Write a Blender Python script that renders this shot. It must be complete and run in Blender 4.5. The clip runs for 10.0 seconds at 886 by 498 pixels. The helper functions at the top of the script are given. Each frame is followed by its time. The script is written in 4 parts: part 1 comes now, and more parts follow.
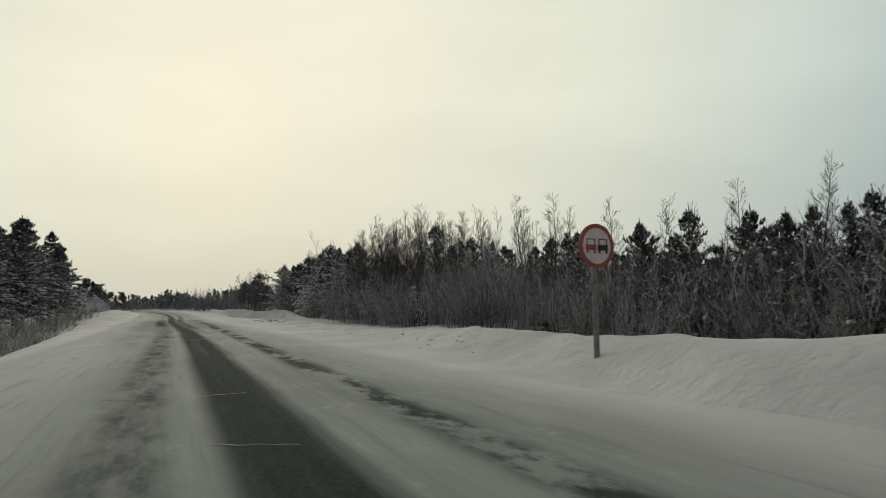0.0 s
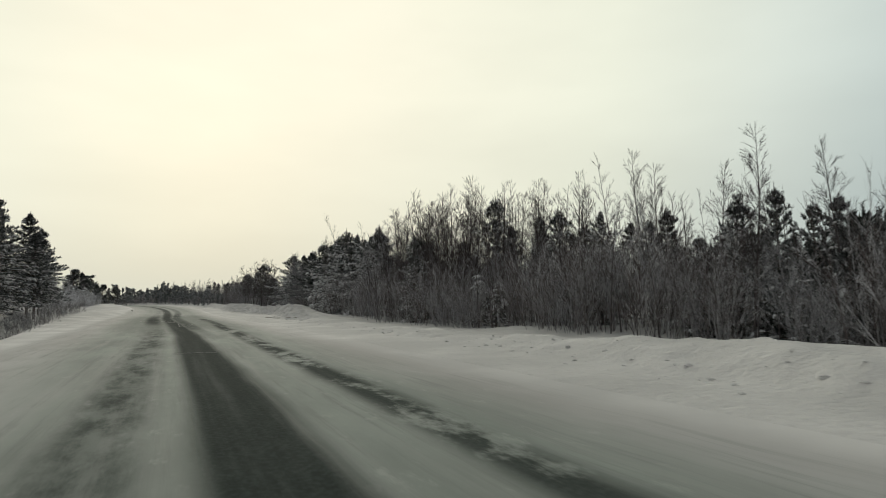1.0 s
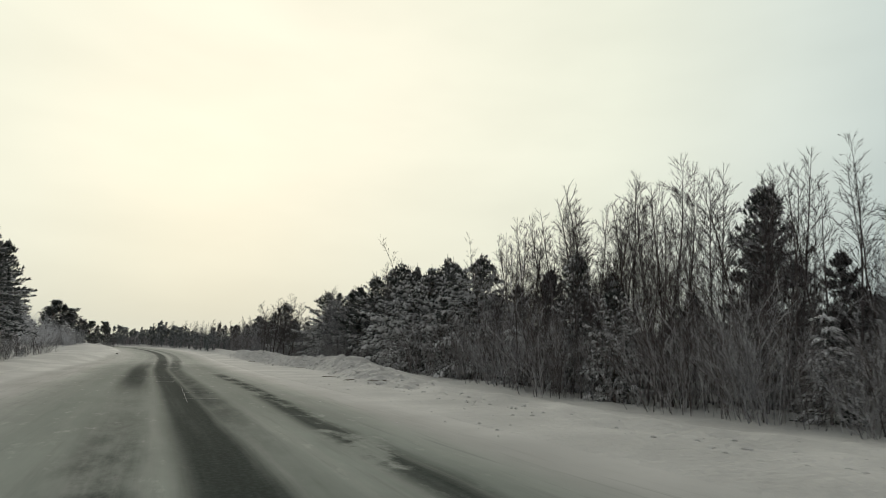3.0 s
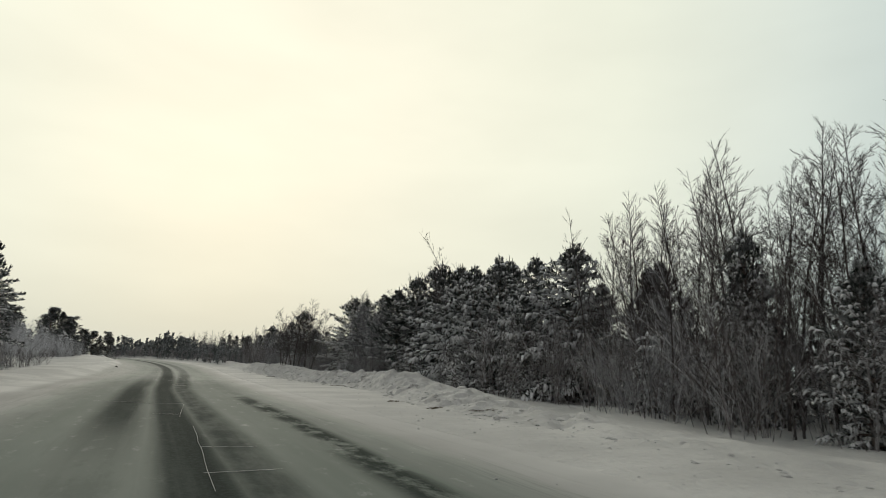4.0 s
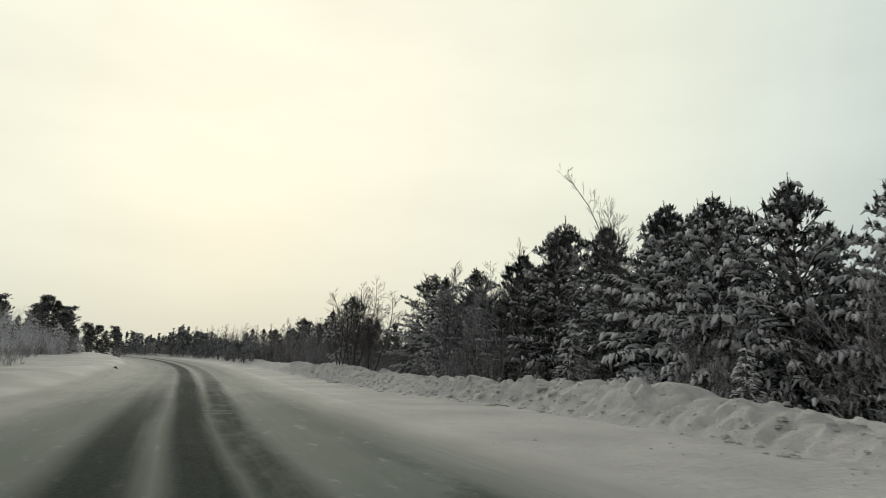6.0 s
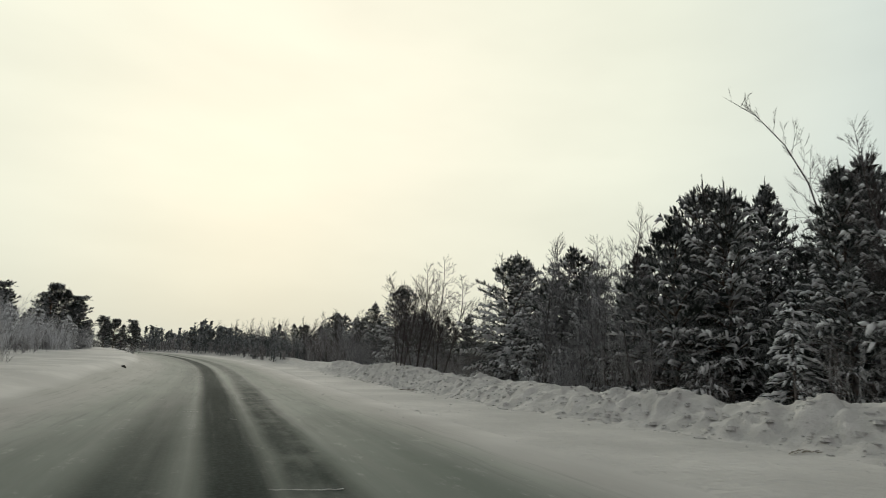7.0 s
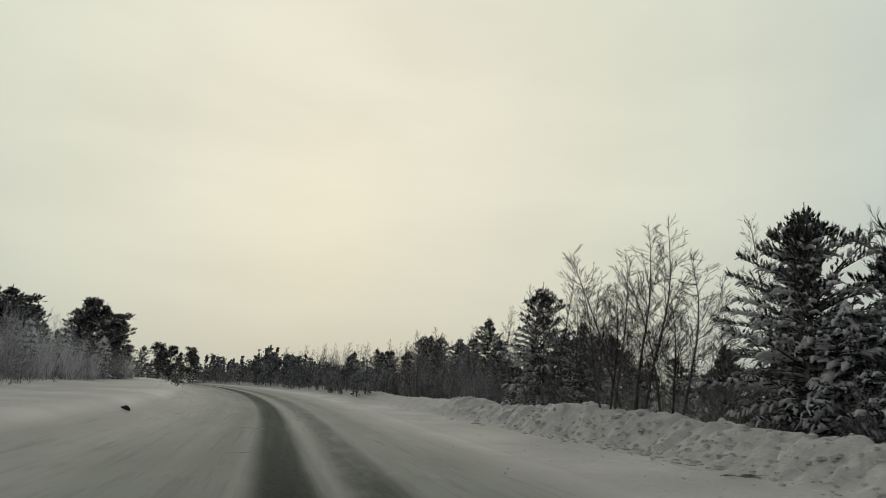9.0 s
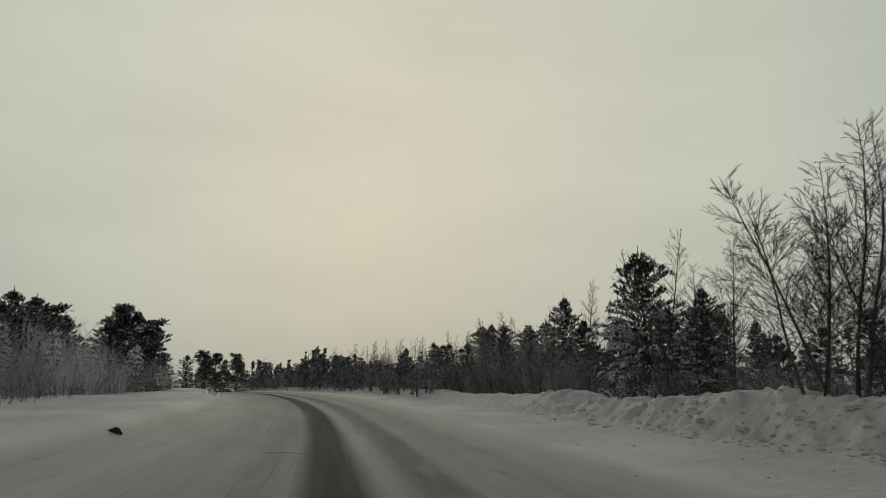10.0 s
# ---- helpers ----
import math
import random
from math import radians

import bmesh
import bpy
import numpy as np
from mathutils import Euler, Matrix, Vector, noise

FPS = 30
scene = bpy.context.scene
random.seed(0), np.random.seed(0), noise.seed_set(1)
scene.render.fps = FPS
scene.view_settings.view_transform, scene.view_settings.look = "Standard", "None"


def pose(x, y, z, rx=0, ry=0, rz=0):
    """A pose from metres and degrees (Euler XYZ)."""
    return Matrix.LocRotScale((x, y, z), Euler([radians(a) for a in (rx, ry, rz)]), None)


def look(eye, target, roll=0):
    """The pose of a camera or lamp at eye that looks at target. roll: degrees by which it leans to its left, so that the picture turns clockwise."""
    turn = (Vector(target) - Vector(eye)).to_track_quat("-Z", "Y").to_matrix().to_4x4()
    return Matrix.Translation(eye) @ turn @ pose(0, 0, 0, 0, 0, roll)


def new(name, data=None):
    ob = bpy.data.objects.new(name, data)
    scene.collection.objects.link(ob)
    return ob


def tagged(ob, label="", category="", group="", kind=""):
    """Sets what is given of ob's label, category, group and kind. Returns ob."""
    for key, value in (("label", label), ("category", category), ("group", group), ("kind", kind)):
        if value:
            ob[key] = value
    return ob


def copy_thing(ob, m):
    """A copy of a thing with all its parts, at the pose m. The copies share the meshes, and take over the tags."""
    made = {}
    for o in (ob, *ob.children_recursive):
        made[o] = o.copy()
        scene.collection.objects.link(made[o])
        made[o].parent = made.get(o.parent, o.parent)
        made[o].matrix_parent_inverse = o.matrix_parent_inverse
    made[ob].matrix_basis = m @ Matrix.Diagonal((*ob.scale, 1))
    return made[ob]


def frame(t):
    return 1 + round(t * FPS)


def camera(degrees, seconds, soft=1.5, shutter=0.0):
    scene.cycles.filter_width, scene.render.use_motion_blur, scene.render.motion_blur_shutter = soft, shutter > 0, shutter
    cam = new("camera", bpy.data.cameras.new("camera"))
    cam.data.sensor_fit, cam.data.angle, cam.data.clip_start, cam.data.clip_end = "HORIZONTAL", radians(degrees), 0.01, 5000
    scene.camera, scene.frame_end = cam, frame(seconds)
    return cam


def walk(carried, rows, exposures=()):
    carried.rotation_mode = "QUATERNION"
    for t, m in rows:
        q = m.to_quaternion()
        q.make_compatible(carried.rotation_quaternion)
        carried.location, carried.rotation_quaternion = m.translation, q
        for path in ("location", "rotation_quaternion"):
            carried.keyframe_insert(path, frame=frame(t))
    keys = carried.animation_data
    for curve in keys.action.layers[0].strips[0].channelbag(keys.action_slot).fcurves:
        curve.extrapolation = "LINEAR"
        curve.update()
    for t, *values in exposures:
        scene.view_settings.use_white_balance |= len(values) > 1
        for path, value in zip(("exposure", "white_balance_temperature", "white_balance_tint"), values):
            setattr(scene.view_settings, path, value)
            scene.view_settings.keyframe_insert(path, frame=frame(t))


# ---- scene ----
cam = camera(72.0, 10.0, soft=0.65, shutter=0.12)
# seconds, place in metres, then yaw, pitch and roll in degrees
PATH = [
    (0, 0.72, 0, 1.441, -23.83, 5.13, -1.25),
    (0.5, 0.846, 6.058, 1.403, -23.98, 4.92, -1.52),
    (1, 0.915, 12.249, 1.386, -23.98, 4.73, -0.96),
    (1.5, 0.841, 18.41, 1.381, -24.16, 7.11, 0.71),
    (2, 0.757, 24.239, 1.389, -24.19, 9.49, 1.73),
    (2.5, 0.761, 29.628, 1.397, -24.02, 9.59, 1.65),
    (4, 0.831, 44.729, 1.4, -23.06, 11.02, 1.86),
    (4.5, 0.752, 49.604, 1.387, -22.88, 11.5, 1.96),
    (5, 0.581, 54.254, 1.375, -22.82, 11.38, 1.54),
    (6.5, 0.185, 69.48, 1.427, -21.41, 10.52, 2.08),
    (7, 0.062, 75.034, 1.413, -20.33, 10.62, 2.36),
    (7.5, 0.091, 79.921, 1.411, -18.8, 11.17, 2.98),
    (8, 0.193, 84.679, 1.419, -17.14, 12.03, 3.38),
    (8.5, 0.199, 89.084, 1.411, -15.71, 12.82, 3.26),
    (9, 0.151, 93.162, 1.389, -14.45, 13.38, 2.65),
    (9.5, 0.158, 96.973, 1.372, -12.77, 13.81, 1.69),
    (10, 0.176, 100.29, 1.351, -10.76, 12.98, -0.4),
]


def aimed(x, y, z, yaw, pitch, roll):
    a, b = radians(yaw), radians(pitch)
    way = Vector((-math.sin(a) * math.cos(b), math.cos(a) * math.cos(b), math.sin(b)))
    eye = Vector((x, y, z))
    return look(eye, eye + way, roll)


EXPOSURES = [(0.0, -0.12), (1.0, 0.05), (2.0, 0.06), (7.0, 0.06), (8.0, -0.04), (9.0, -0.27), (10.0, -0.62)]
walk(cam, [(t, aimed(*p)) for t, *p in PATH], EXPOSURES)

# ---------------------------------------------------------------- sky and sun
SUN_AZ, SUN_EL = 2.0, 16.0      # degrees: azimuth from +y towards +x, elevation
world = bpy.data.worlds.new("overcast_sky")
scene.world = world
world.use_nodes = True


def sky_nodes():
    nt = world.node_tree
    nt.nodes.clear()
    N, L = nt.nodes.new, nt.links.new
    out, bg = N("ShaderNodeOutputWorld"), N("ShaderNodeBackground")
    sky = N("ShaderNodeTexSky")
    sky.sky_type, sky.sun_disc = "NISHITA", False
    sky.sun_elevation, sky.sun_rotation = radians(SUN_EL), radians(SUN_AZ)
    sky.air_density, sky.dust_density, sky.ozone_density = 1.5, 4.0, 1.0
    co = N("ShaderNodeTexCoord")
    # cloud deck: brightest towards the veiled sun, dimmer overhead and behind
    dot = N("ShaderNodeVectorMath")
    dot.operation = "DOT_PRODUCT"
    a, e = radians(SUN_AZ + 5), radians(24)
    dot.inputs[1].default_value = (math.sin(a) * math.cos(e), math.cos(a) * math.cos(e), math.sin(e))
    L(co.outputs["Generated"], dot.inputs[0])
    ramp = N("ShaderNodeValToRGB")
    stops = [(0.0, (0.39, 0.375, 0.36)), (0.5, (0.35, 0.34, 0.328)), (0.68, (0.34, 0.365, 0.36)), (0.76, (0.42, 0.51, 0.52)),
             (0.86, (0.70, 0.76, 0.69)), (0.93, (0.84, 0.86, 0.72)), (0.975, (0.90, 0.89, 0.73)), (1.0, (0.95, 0.91, 0.74))]
    el = ramp.color_ramp.elements
    for n, (p, c) in enumerate(stops):
        q = el[n] if n < 2 else el.new(p)
        q.position, q.color = p, (*c, 1)
    half = N("ShaderNodeMath")
    half.operation = "MULTIPLY_ADD"
    half.inputs[1].default_value, half.inputs[2].default_value = 0.5, 0.5
    L(dot.outputs["Value"], half.inputs[0])
    L(half.outputs[0], ramp.inputs[0])
    # soft unevenness of the clouds
    stretch = N("ShaderNodeMapping")
    stretch.inputs["Scale"].default_value = (1.2, 1.2, 3.5)
    noise_tex = N("ShaderNodeTexNoise")
    noise_tex.inputs["Scale"].default_value, noise_tex.inputs["Detail"].default_value = 1.6, 4
    L(co.outputs["Generated"], stretch.inputs[0])
    L(stretch.outputs[0], noise_tex.inputs["Vector"])
    rng_node = N("ShaderNodeMapRange")
    rng_node.inputs["From Min"].default_value, rng_node.inputs["From Max"].default_value = 0.3, 0.7
    rng_node.inputs["To Min"].default_value, rng_node.inputs["To Max"].default_value = 0.93, 1.05
    L(noise_tex.outputs["Fac"], rng_node.inputs["Value"])
    # thicker cloud overhead
    xyz, high, both = N("ShaderNodeSeparateXYZ"), N("ShaderNodeMapRange"), N("ShaderNodeMath")
    L(co.outputs["Generated"], xyz.inputs[0])
    L(xyz.outputs[2], high.inputs["Value"])
    for name, value in (("From Min", 0.6), ("From Max", 0.95), ("To Min", 1.0), ("To Max", 0.42)):
        high.inputs[name].default_value = value
    both.operation = "MULTIPLY"
    L(rng_node.outputs[0], both.inputs[0])
    L(high.outputs[0], both.inputs[1])
    low, three = N("ShaderNodeMapRange"), N("ShaderNodeMath")
    L(xyz.outputs[2], low.inputs["Value"])
    for name, value in (("From Min", 0.0), ("From Max", 0.32), ("To Min", 0.76), ("To Max", 1.0)):
        low.inputs[name].default_value = value
    three.operation = "MULTIPLY"
    L(both.outputs[0], three.inputs[0])
    L(low.outputs[0], three.inputs[1])
    mul = N("ShaderNodeMix")
    mul.data_type, mul.blend_type = "RGBA", "MULTIPLY"
    mul.inputs["Factor"].default_value = 1.0
    L(ramp.outputs["Color"], mul.inputs["A"])
    L(three.outputs[0], mul.inputs["B"])
    add = N("ShaderNodeMix")
    add.data_type, add.blend_type = "RGBA", "ADD"
    add.inputs["Factor"].default_value = 0.0015
    L(mul.outputs["Result"], add.inputs["A"])
    L(sky.outputs["Color"], add.inputs["B"])
    L(add.outputs["Result"], bg.inputs["Color"])
    bg.inputs["Strength"].default_value = 1.0
    L(bg.outputs[0], out.inputs["Surface"])


sky_nodes()
sun = new("sun", bpy.data.lights.new("sun", "SUN"))
sun.data.energy, sun.data.angle, sun.data.color = 0.5, radians(25), (1.0, 0.93, 0.80)
_a, _e = radians(SUN_AZ), radians(SUN_EL)
sun.matrix_world = look((0, 0, 60), (-math.sin(_a) * math.cos(_e), -math.cos(_a) * math.cos(_e), 60 - math.sin(_e)))


# ---------------------------------------------------------------- materials
class Nodes:
    """A small helper round one node material."""

    def __init__(self, name, rough=0.8):
        self.mat = bpy.data.materials.new(name)
        self.mat.use_nodes = True
        self.nt = self.mat.node_tree
        self.bsdf = self.nt.nodes["Principled BSDF"]
        self.bsdf.inputs["Roughness"].default_value = rough
        self.bsdf.inputs["Specular IOR Level"].default_value = 0.25

    def node(self, kind, **inputs):
        n = self.nt.nodes.new("ShaderNode" + kind)
        for k, v in inputs.items():
            self.put(n.inputs[k.replace("_", " ")], v)
        return n

    def put(self, socket, v):
        if isinstance(v, bpy.types.NodeSocket):
            self.nt.links.new(v, socket)
        else:
            socket.default_value = (*v, 1) if isinstance(v, tuple) and len(v) == 3 and socket.type == "RGBA" else v

    def math(self, op, a, b=0.0, c=0.0):
        n = self.nt.nodes.new("ShaderNodeMath")
        n.operation = op
        for s, v in zip(n.inputs, (a, b, c)):
            self.put(s, v)
        return n.outputs[0]

    def step(self, v, lo, hi, to0=0.0, to1=1.0):
        n = self.nt.nodes.new("ShaderNodeMapRange")
        n.interpolation_type = "SMOOTHSTEP"
        for s, x in zip(n.inputs[:5], (v, lo, hi, to0, to1)):
            self.put(s, x)
        return n.outputs[0]

    def noise(self, vec, scale, detail=4.0, rough=0.55):
        n = self.node("TexNoise", Scale=scale, Detail=detail, Roughness=rough)
        if vec is not None:
            self.put(n.inputs["Vector"], vec)
        return n.outputs["Fac"]

    def mapped(self, vec, scale):
        n = self.node("Mapping", Scale=scale)
        self.put(n.inputs["Vector"], vec)
        return n.outputs[0]

    def mix(self, f, a, b):
        n = self.nt.nodes.new("ShaderNodeMix")
        n.data_type = "RGBA"
        for s, v in ((n.inputs["Factor"], f), (n.inputs["A"], a), (n.inputs["B"], b)):
            self.put(s, v)
        return n.outputs["Result"]

    def bump(self, h, strength, distance):
        n = self.node("Bump", Strength=strength, Distance=distance, Height=h)
        self.put(self.bsdf.inputs["Normal"], n.outputs[0])

    def color(self, c):
        self.put(self.bsdf.inputs["Base Color"], c)

    @property
    def place(self):
        return self.node("TexCoord").outputs["Object"]

    @property
    def up(self):
        n = self.node("SeparateXYZ")
        self.put(n.inputs[0], self.node("NewGeometry").outputs["Normal"])
        return n.outputs[2]


def snow_material():
    m = Nodes("snow", 0.75)
    p = m.place
    big, fine = m.noise(p, 0.25, 5), m.noise(p, 6.0, 6)
    c = m.mix(m.step(big, 0.35, 0.7), (0.58, 0.575, 0.565), (0.75, 0.74, 0.725))
    c = m.mix(m.step(fine, 0.5, 0.8, 0.0, 0.35), c, (0.46, 0.46, 0.455))
    m.color(c)
    m.bump(m.math("ADD", m.math("MULTIPLY", fine, 0.5), m.noise(p, 1.4, 6, 0.62)), 0.75, 0.14)
    return m.mat


def bank_material():
    """Ploughed snow: lumpy, with grit in it."""
    m = Nodes("ploughed_snow", 0.8)
    p = m.place
    fine, mid = m.noise(p, 9.0, 6, 0.65), m.noise(p, 2.2, 5)
    c = m.mix(m.step(mid, 0.35, 0.7), (0.58, 0.575, 0.565), (0.72, 0.71, 0.7))
    c = m.mix(m.step(fine, 0.56, 0.76, 0.0, 0.35), c, (0.38, 0.36, 0.335))
    m.color(c)
    m.bump(m.math("ADD", m.math("MULTIPLY", fine, 0.5), mid), 0.6, 0.14)
    return m.mat


def road_material():
    """Packed grey snow, worn to dark asphalt in the wheel tracks. UV: metres across, metres along."""
    m = Nodes("snowy_asphalt", 0.6)
    uv = m.node("TexCoord").outputs["UV"]
    sep = m.node("SeparateXYZ")
    m.put(sep.inputs[0], uv)
    u, v = sep.outputs[0], sep.outputs[1]
    streak = m.noise(m.mapped(uv, (2.2, 0.06, 1)), 1.0, 6, 0.6)
    cloud = m.noise(m.mapped(uv, (0.5, 0.12, 1)), 1.0, 5, 0.6)
    grit = m.noise(uv, 14.0, 5, 0.7)
    patch = m.noise(m.mapped(uv, (1.6, 0.55, 1)), 1.0, 6, 0.65)
    wob = m.math("MULTIPLY_ADD", m.noise(m.mapped(uv, (0.0, 0.05, 1)), 1.0, 3), 0.3, -0.15)
    uu = m.math("ADD", m.math("ADD", u, wob), m.math("MULTIPLY_ADD", streak, 0.24, -0.12))

    def band(mid, half, soft):
        d = m.math("ABSOLUTE", m.math("SUBTRACT", uu, mid))
        return m.step(d, m.math("SUBTRACT", half, soft), m.math("ADD", half, soft), 1.0, 0.0)

    def along(start, *moves):
        """A value that changes along the road: (from v, to v, change)."""
        out = start
        for v0, v1, change in moves:
            out = m.math("ADD", out, m.step(v, v0, v1, 0.0, change))
        return out

    soft = along(0.2, (30.0, 55.0, 0.06))
    mid = along(1.1, (20.0, 68.0, -0.36), (94.0, 124.0, -0.3))
    half = along(0.58, (22.0, 66.0, -0.15), (74.0, 98.0, 0.08))
    right = m.math("MULTIPLY", band(mid, half, soft), m.step(v, 96.0, 112.0, 0.95, 0.82))
    # further on the strip splits: a second rut beside the first, packed snow between them
    mid2 = along(1.54, (76.0, 104.0, 0.42))
    rut = m.math("MULTIPLY", band(mid2, along(0.36, (70.0, 95.0, 0.06)), 0.24), m.math("MULTIPLY", m.step(v, 36.0, 54.0), m.step(patch, 0.3, 0.6, 0.6, 0.95)))
    rut = m.math("MULTIPLY", rut, m.step(v, 96.0, 112.0, 1.0, 0.6))
    blot = m.noise(m.mapped(uv, (2.0, 0.6, 1)), 1.0, 7, 0.7)
    left = m.math("MULTIPLY", band(-0.4, 0.4, 0.3), m.step(blot, 0.38, 0.66, 0.3, 0.82))
    left = m.math("MULTIPLY", left, m.step(v, 40.0, 52.0, 1.0, 0.4))
    left = m.math("MAXIMUM", left, m.math("MULTIPLY", band(-0.45, 0.5, 0.32), m.math("MULTIPLY", m.step(v, 52.0, 63.0, 0.12, 0.9), m.step(v, 70.0, 95.0, 1.0, 0.6))))
    left = m.math("MULTIPLY", left, m.step(v, 86.0, 102.0, 1.0, 0.35))
    far_left = m.math("MULTIPLY", band(-2.9, 0.7, 0.6), m.step(patch, 0.45, 0.7, 0.0, 0.14))
    ragged = m.noise(m.mapped(uv, (0.9, 0.3, 1)), 1.0, 5)
    crumbs = m.noise(m.mapped(uv, (3.0, 1.5, 1)), 1.0, 6, 0.7)
    edge = m.math("MULTIPLY", band(along(3.05, (46.0, 62.0, 0.4)), 0.3, 0.2), m.step(m.math("ADD", m.math("MULTIPLY", ragged, 0.62), m.math("MULTIPLY", crumbs, 0.38)), 0.42, 0.53))
    edge = m.math("MULTIPLY", edge, m.step(v, 66.0, 76.0, 0.9, 0.1))
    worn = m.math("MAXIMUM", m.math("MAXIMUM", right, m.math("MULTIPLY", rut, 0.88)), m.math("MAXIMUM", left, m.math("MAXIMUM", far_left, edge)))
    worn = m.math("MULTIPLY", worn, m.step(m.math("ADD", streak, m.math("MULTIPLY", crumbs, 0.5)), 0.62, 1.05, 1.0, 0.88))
    lane = m.math("MULTIPLY", m.step(u, -3.6, -1.6), m.step(u, 3.4, 5.2, 1.0, 0.0))
    dirty = m.mix(m.step(cloud, 0.3, 0.72), (0.225, 0.255, 0.23), (0.355, 0.39, 0.36))
    dirty = m.mix(m.step(streak, 0.42, 0.75, 0.0, 0.6), dirty, (0.40, 0.40, 0.385))
    clean = m.mix(m.step(cloud, 0.3, 0.7), (0.39, 0.386, 0.375), (0.51, 0.51, 0.5))
    c = m.mix(lane, clean, dirty)
    c = m.mix(m.math("MULTIPLY", m.math("MULTIPLY", lane, m.step(v, 40.0, 54.0)), m.step(v, 80.0, 94.0, 0.72, 0.0)), c, (0.175, 0.205, 0.182))
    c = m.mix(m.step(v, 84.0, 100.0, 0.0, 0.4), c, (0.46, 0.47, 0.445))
    c = m.mix(m.math("MULTIPLY", m.step(v, 34.0, 20.0, 0.0, 0.75), m.step(u, -0.6, -2.2)), c, (0.52, 0.53, 0.51))
    scuff = m.noise(m.mapped(uv, (6.0, 0.22, 1)), 1.0, 5, 0.65)
    c = m.mix(m.step(scuff, 0.5, 0.72, 0.0, 0.4), c, (0.18, 0.2, 0.183))
    c = m.mix(m.step(m.noise(m.mapped(uv, (3.0, 1.1, 1)), 1.0, 6, 0.7), 0.56, 0.72, 0.0, 0.45), c, (0.5, 0.505, 0.49))
    verge = m.math("MAXIMUM", m.step(u, 4.6, 6.1), m.step(u, -4.1, -4.9))
    c = m.mix(verge, c, m.mix(m.step(m.noise(m.place, 0.25, 5), 0.35, 0.7), (0.58, 0.575, 0.565), (0.75, 0.74, 0.725)))
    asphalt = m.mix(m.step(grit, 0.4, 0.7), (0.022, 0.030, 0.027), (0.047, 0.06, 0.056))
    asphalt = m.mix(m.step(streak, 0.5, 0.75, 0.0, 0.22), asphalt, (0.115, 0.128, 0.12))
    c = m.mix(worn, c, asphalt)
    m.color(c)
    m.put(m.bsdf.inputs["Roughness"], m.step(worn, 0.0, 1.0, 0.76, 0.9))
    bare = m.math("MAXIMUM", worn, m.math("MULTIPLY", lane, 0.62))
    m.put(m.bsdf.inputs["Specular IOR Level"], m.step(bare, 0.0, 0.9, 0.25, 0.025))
    h = m.math("ADD", m.math("MULTIPLY", grit, 0.15), m.math("MULTIPLY", m.math("SUBTRACT", 1.0, worn), 0.5))
    m.bump(m.math("ADD", h, m.math("MULTIPLY", patch, 0.4)), 0.5, 0.05)
    return m.mat


def bark_material(name, dark, light, snowy, scale=9.0):
    m = Nodes(name, 0.9)
    p = m.place
    n = m.noise(m.mapped(p, (1, 1, 0.25)), scale, 5, 0.6)
    c = m.mix(m.step(n, 0.35, 0.65), dark, light)
    if snowy:
        lie = m.math("ADD", m.up, m.math("MULTIPLY_ADD", m.noise(p, 5.0, 3), 0.9, -0.45))
        c = m.mix(m.step(lie, -0.3, 0.45, 0.0, snowy), c, (0.78, 0.79, 0.81))
    m.color(c)
    m.bump(n, 0.6, 0.03)
    return m.mat


def needle_material(name, a, b, frost):
    m = Nodes(name, 0.65)
    isle = m.node("NewGeometry").outputs["Random Per Island"]
    tree = m.node("ObjectInfo").outputs["Random"]
    c = m.mix(isle, a, b)
    c = m.mix(m.math("MULTIPLY", tree, 0.35), c, (0.026, 0.029, 0.022))
    lie = m.noise(m.place, 1.3, 3)
    c = m.mix(m.step(m.math("ADD", lie, m.math("MULTIPLY", isle, 0.35)), 0.62, 0.84, 0.0, frost), c, (0.78, 0.8, 0.83))
    m.color(c)
    return m.mat


def plain_material(name, color, rough=0.6, metal=0.0, spread=0.12, scale=8.0):
    m = Nodes(name, rough)
    n = m.noise(m.place, scale, 5)
    c = m.mix(m.step(n, 0.3, 0.75), color, tuple(v * (1 - 2.5 * spread) for v in color))
    m.color(c)
    m.bsdf.inputs["Metallic"].default_value = metal
    m.bump(n, 0.15, 0.01)
    return m.mat


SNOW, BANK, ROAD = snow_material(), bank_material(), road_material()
CLUMP_SNOW = plain_material("clinging_snow", (0.88, 0.89, 0.91), 0.8, 0, 0.06, 5.0)
PINE_BARK = bark_material("pine_bark", (0.05, 0.035, 0.025), (0.13, 0.085, 0.06), 0.5)
BIRCH_BARK = bark_material("birch_bark", (0.035, 0.027, 0.026), (0.085, 0.07, 0.066), 0.15)
RIME = bark_material("rimed_twigs", (0.45, 0.46, 0.49), (0.66, 0.67, 0.7), 0.8)
TWIG = bark_material("frosted_twigs", (0.05, 0.04, 0.038), (0.118, 0.098, 0.095), 0.66)
FROST_TWIG = bark_material("frost_grey_twigs", (0.13, 0.128, 0.135), (0.29, 0.29, 0.31), 0.55)
BIRCH_TWIG = bark_material("birch_twigs", (0.032, 0.025, 0.025), (0.075, 0.061, 0.06), 0.22)
NEEDLE = needle_material("pine_needles", (0.018, 0.026, 0.023), (0.05, 0.062, 0.056), 0.42)
OLD_NEEDLE = needle_material("old_pine_needles", (0.02, 0.028, 0.026), (0.05, 0.062, 0.058), 0.45)
OLD_BARK = bark_material("old_pine_bark", (0.09, 0.05, 0.032), (0.24, 0.14, 0.09), 0.25)
# far trees: frost, and the haze of distance painted in as paler colours
FAR_TWIG = bark_material("far_hazed_twigs", (0.12, 0.11, 0.112), (0.24, 0.225, 0.23), 0.6, 0.6)
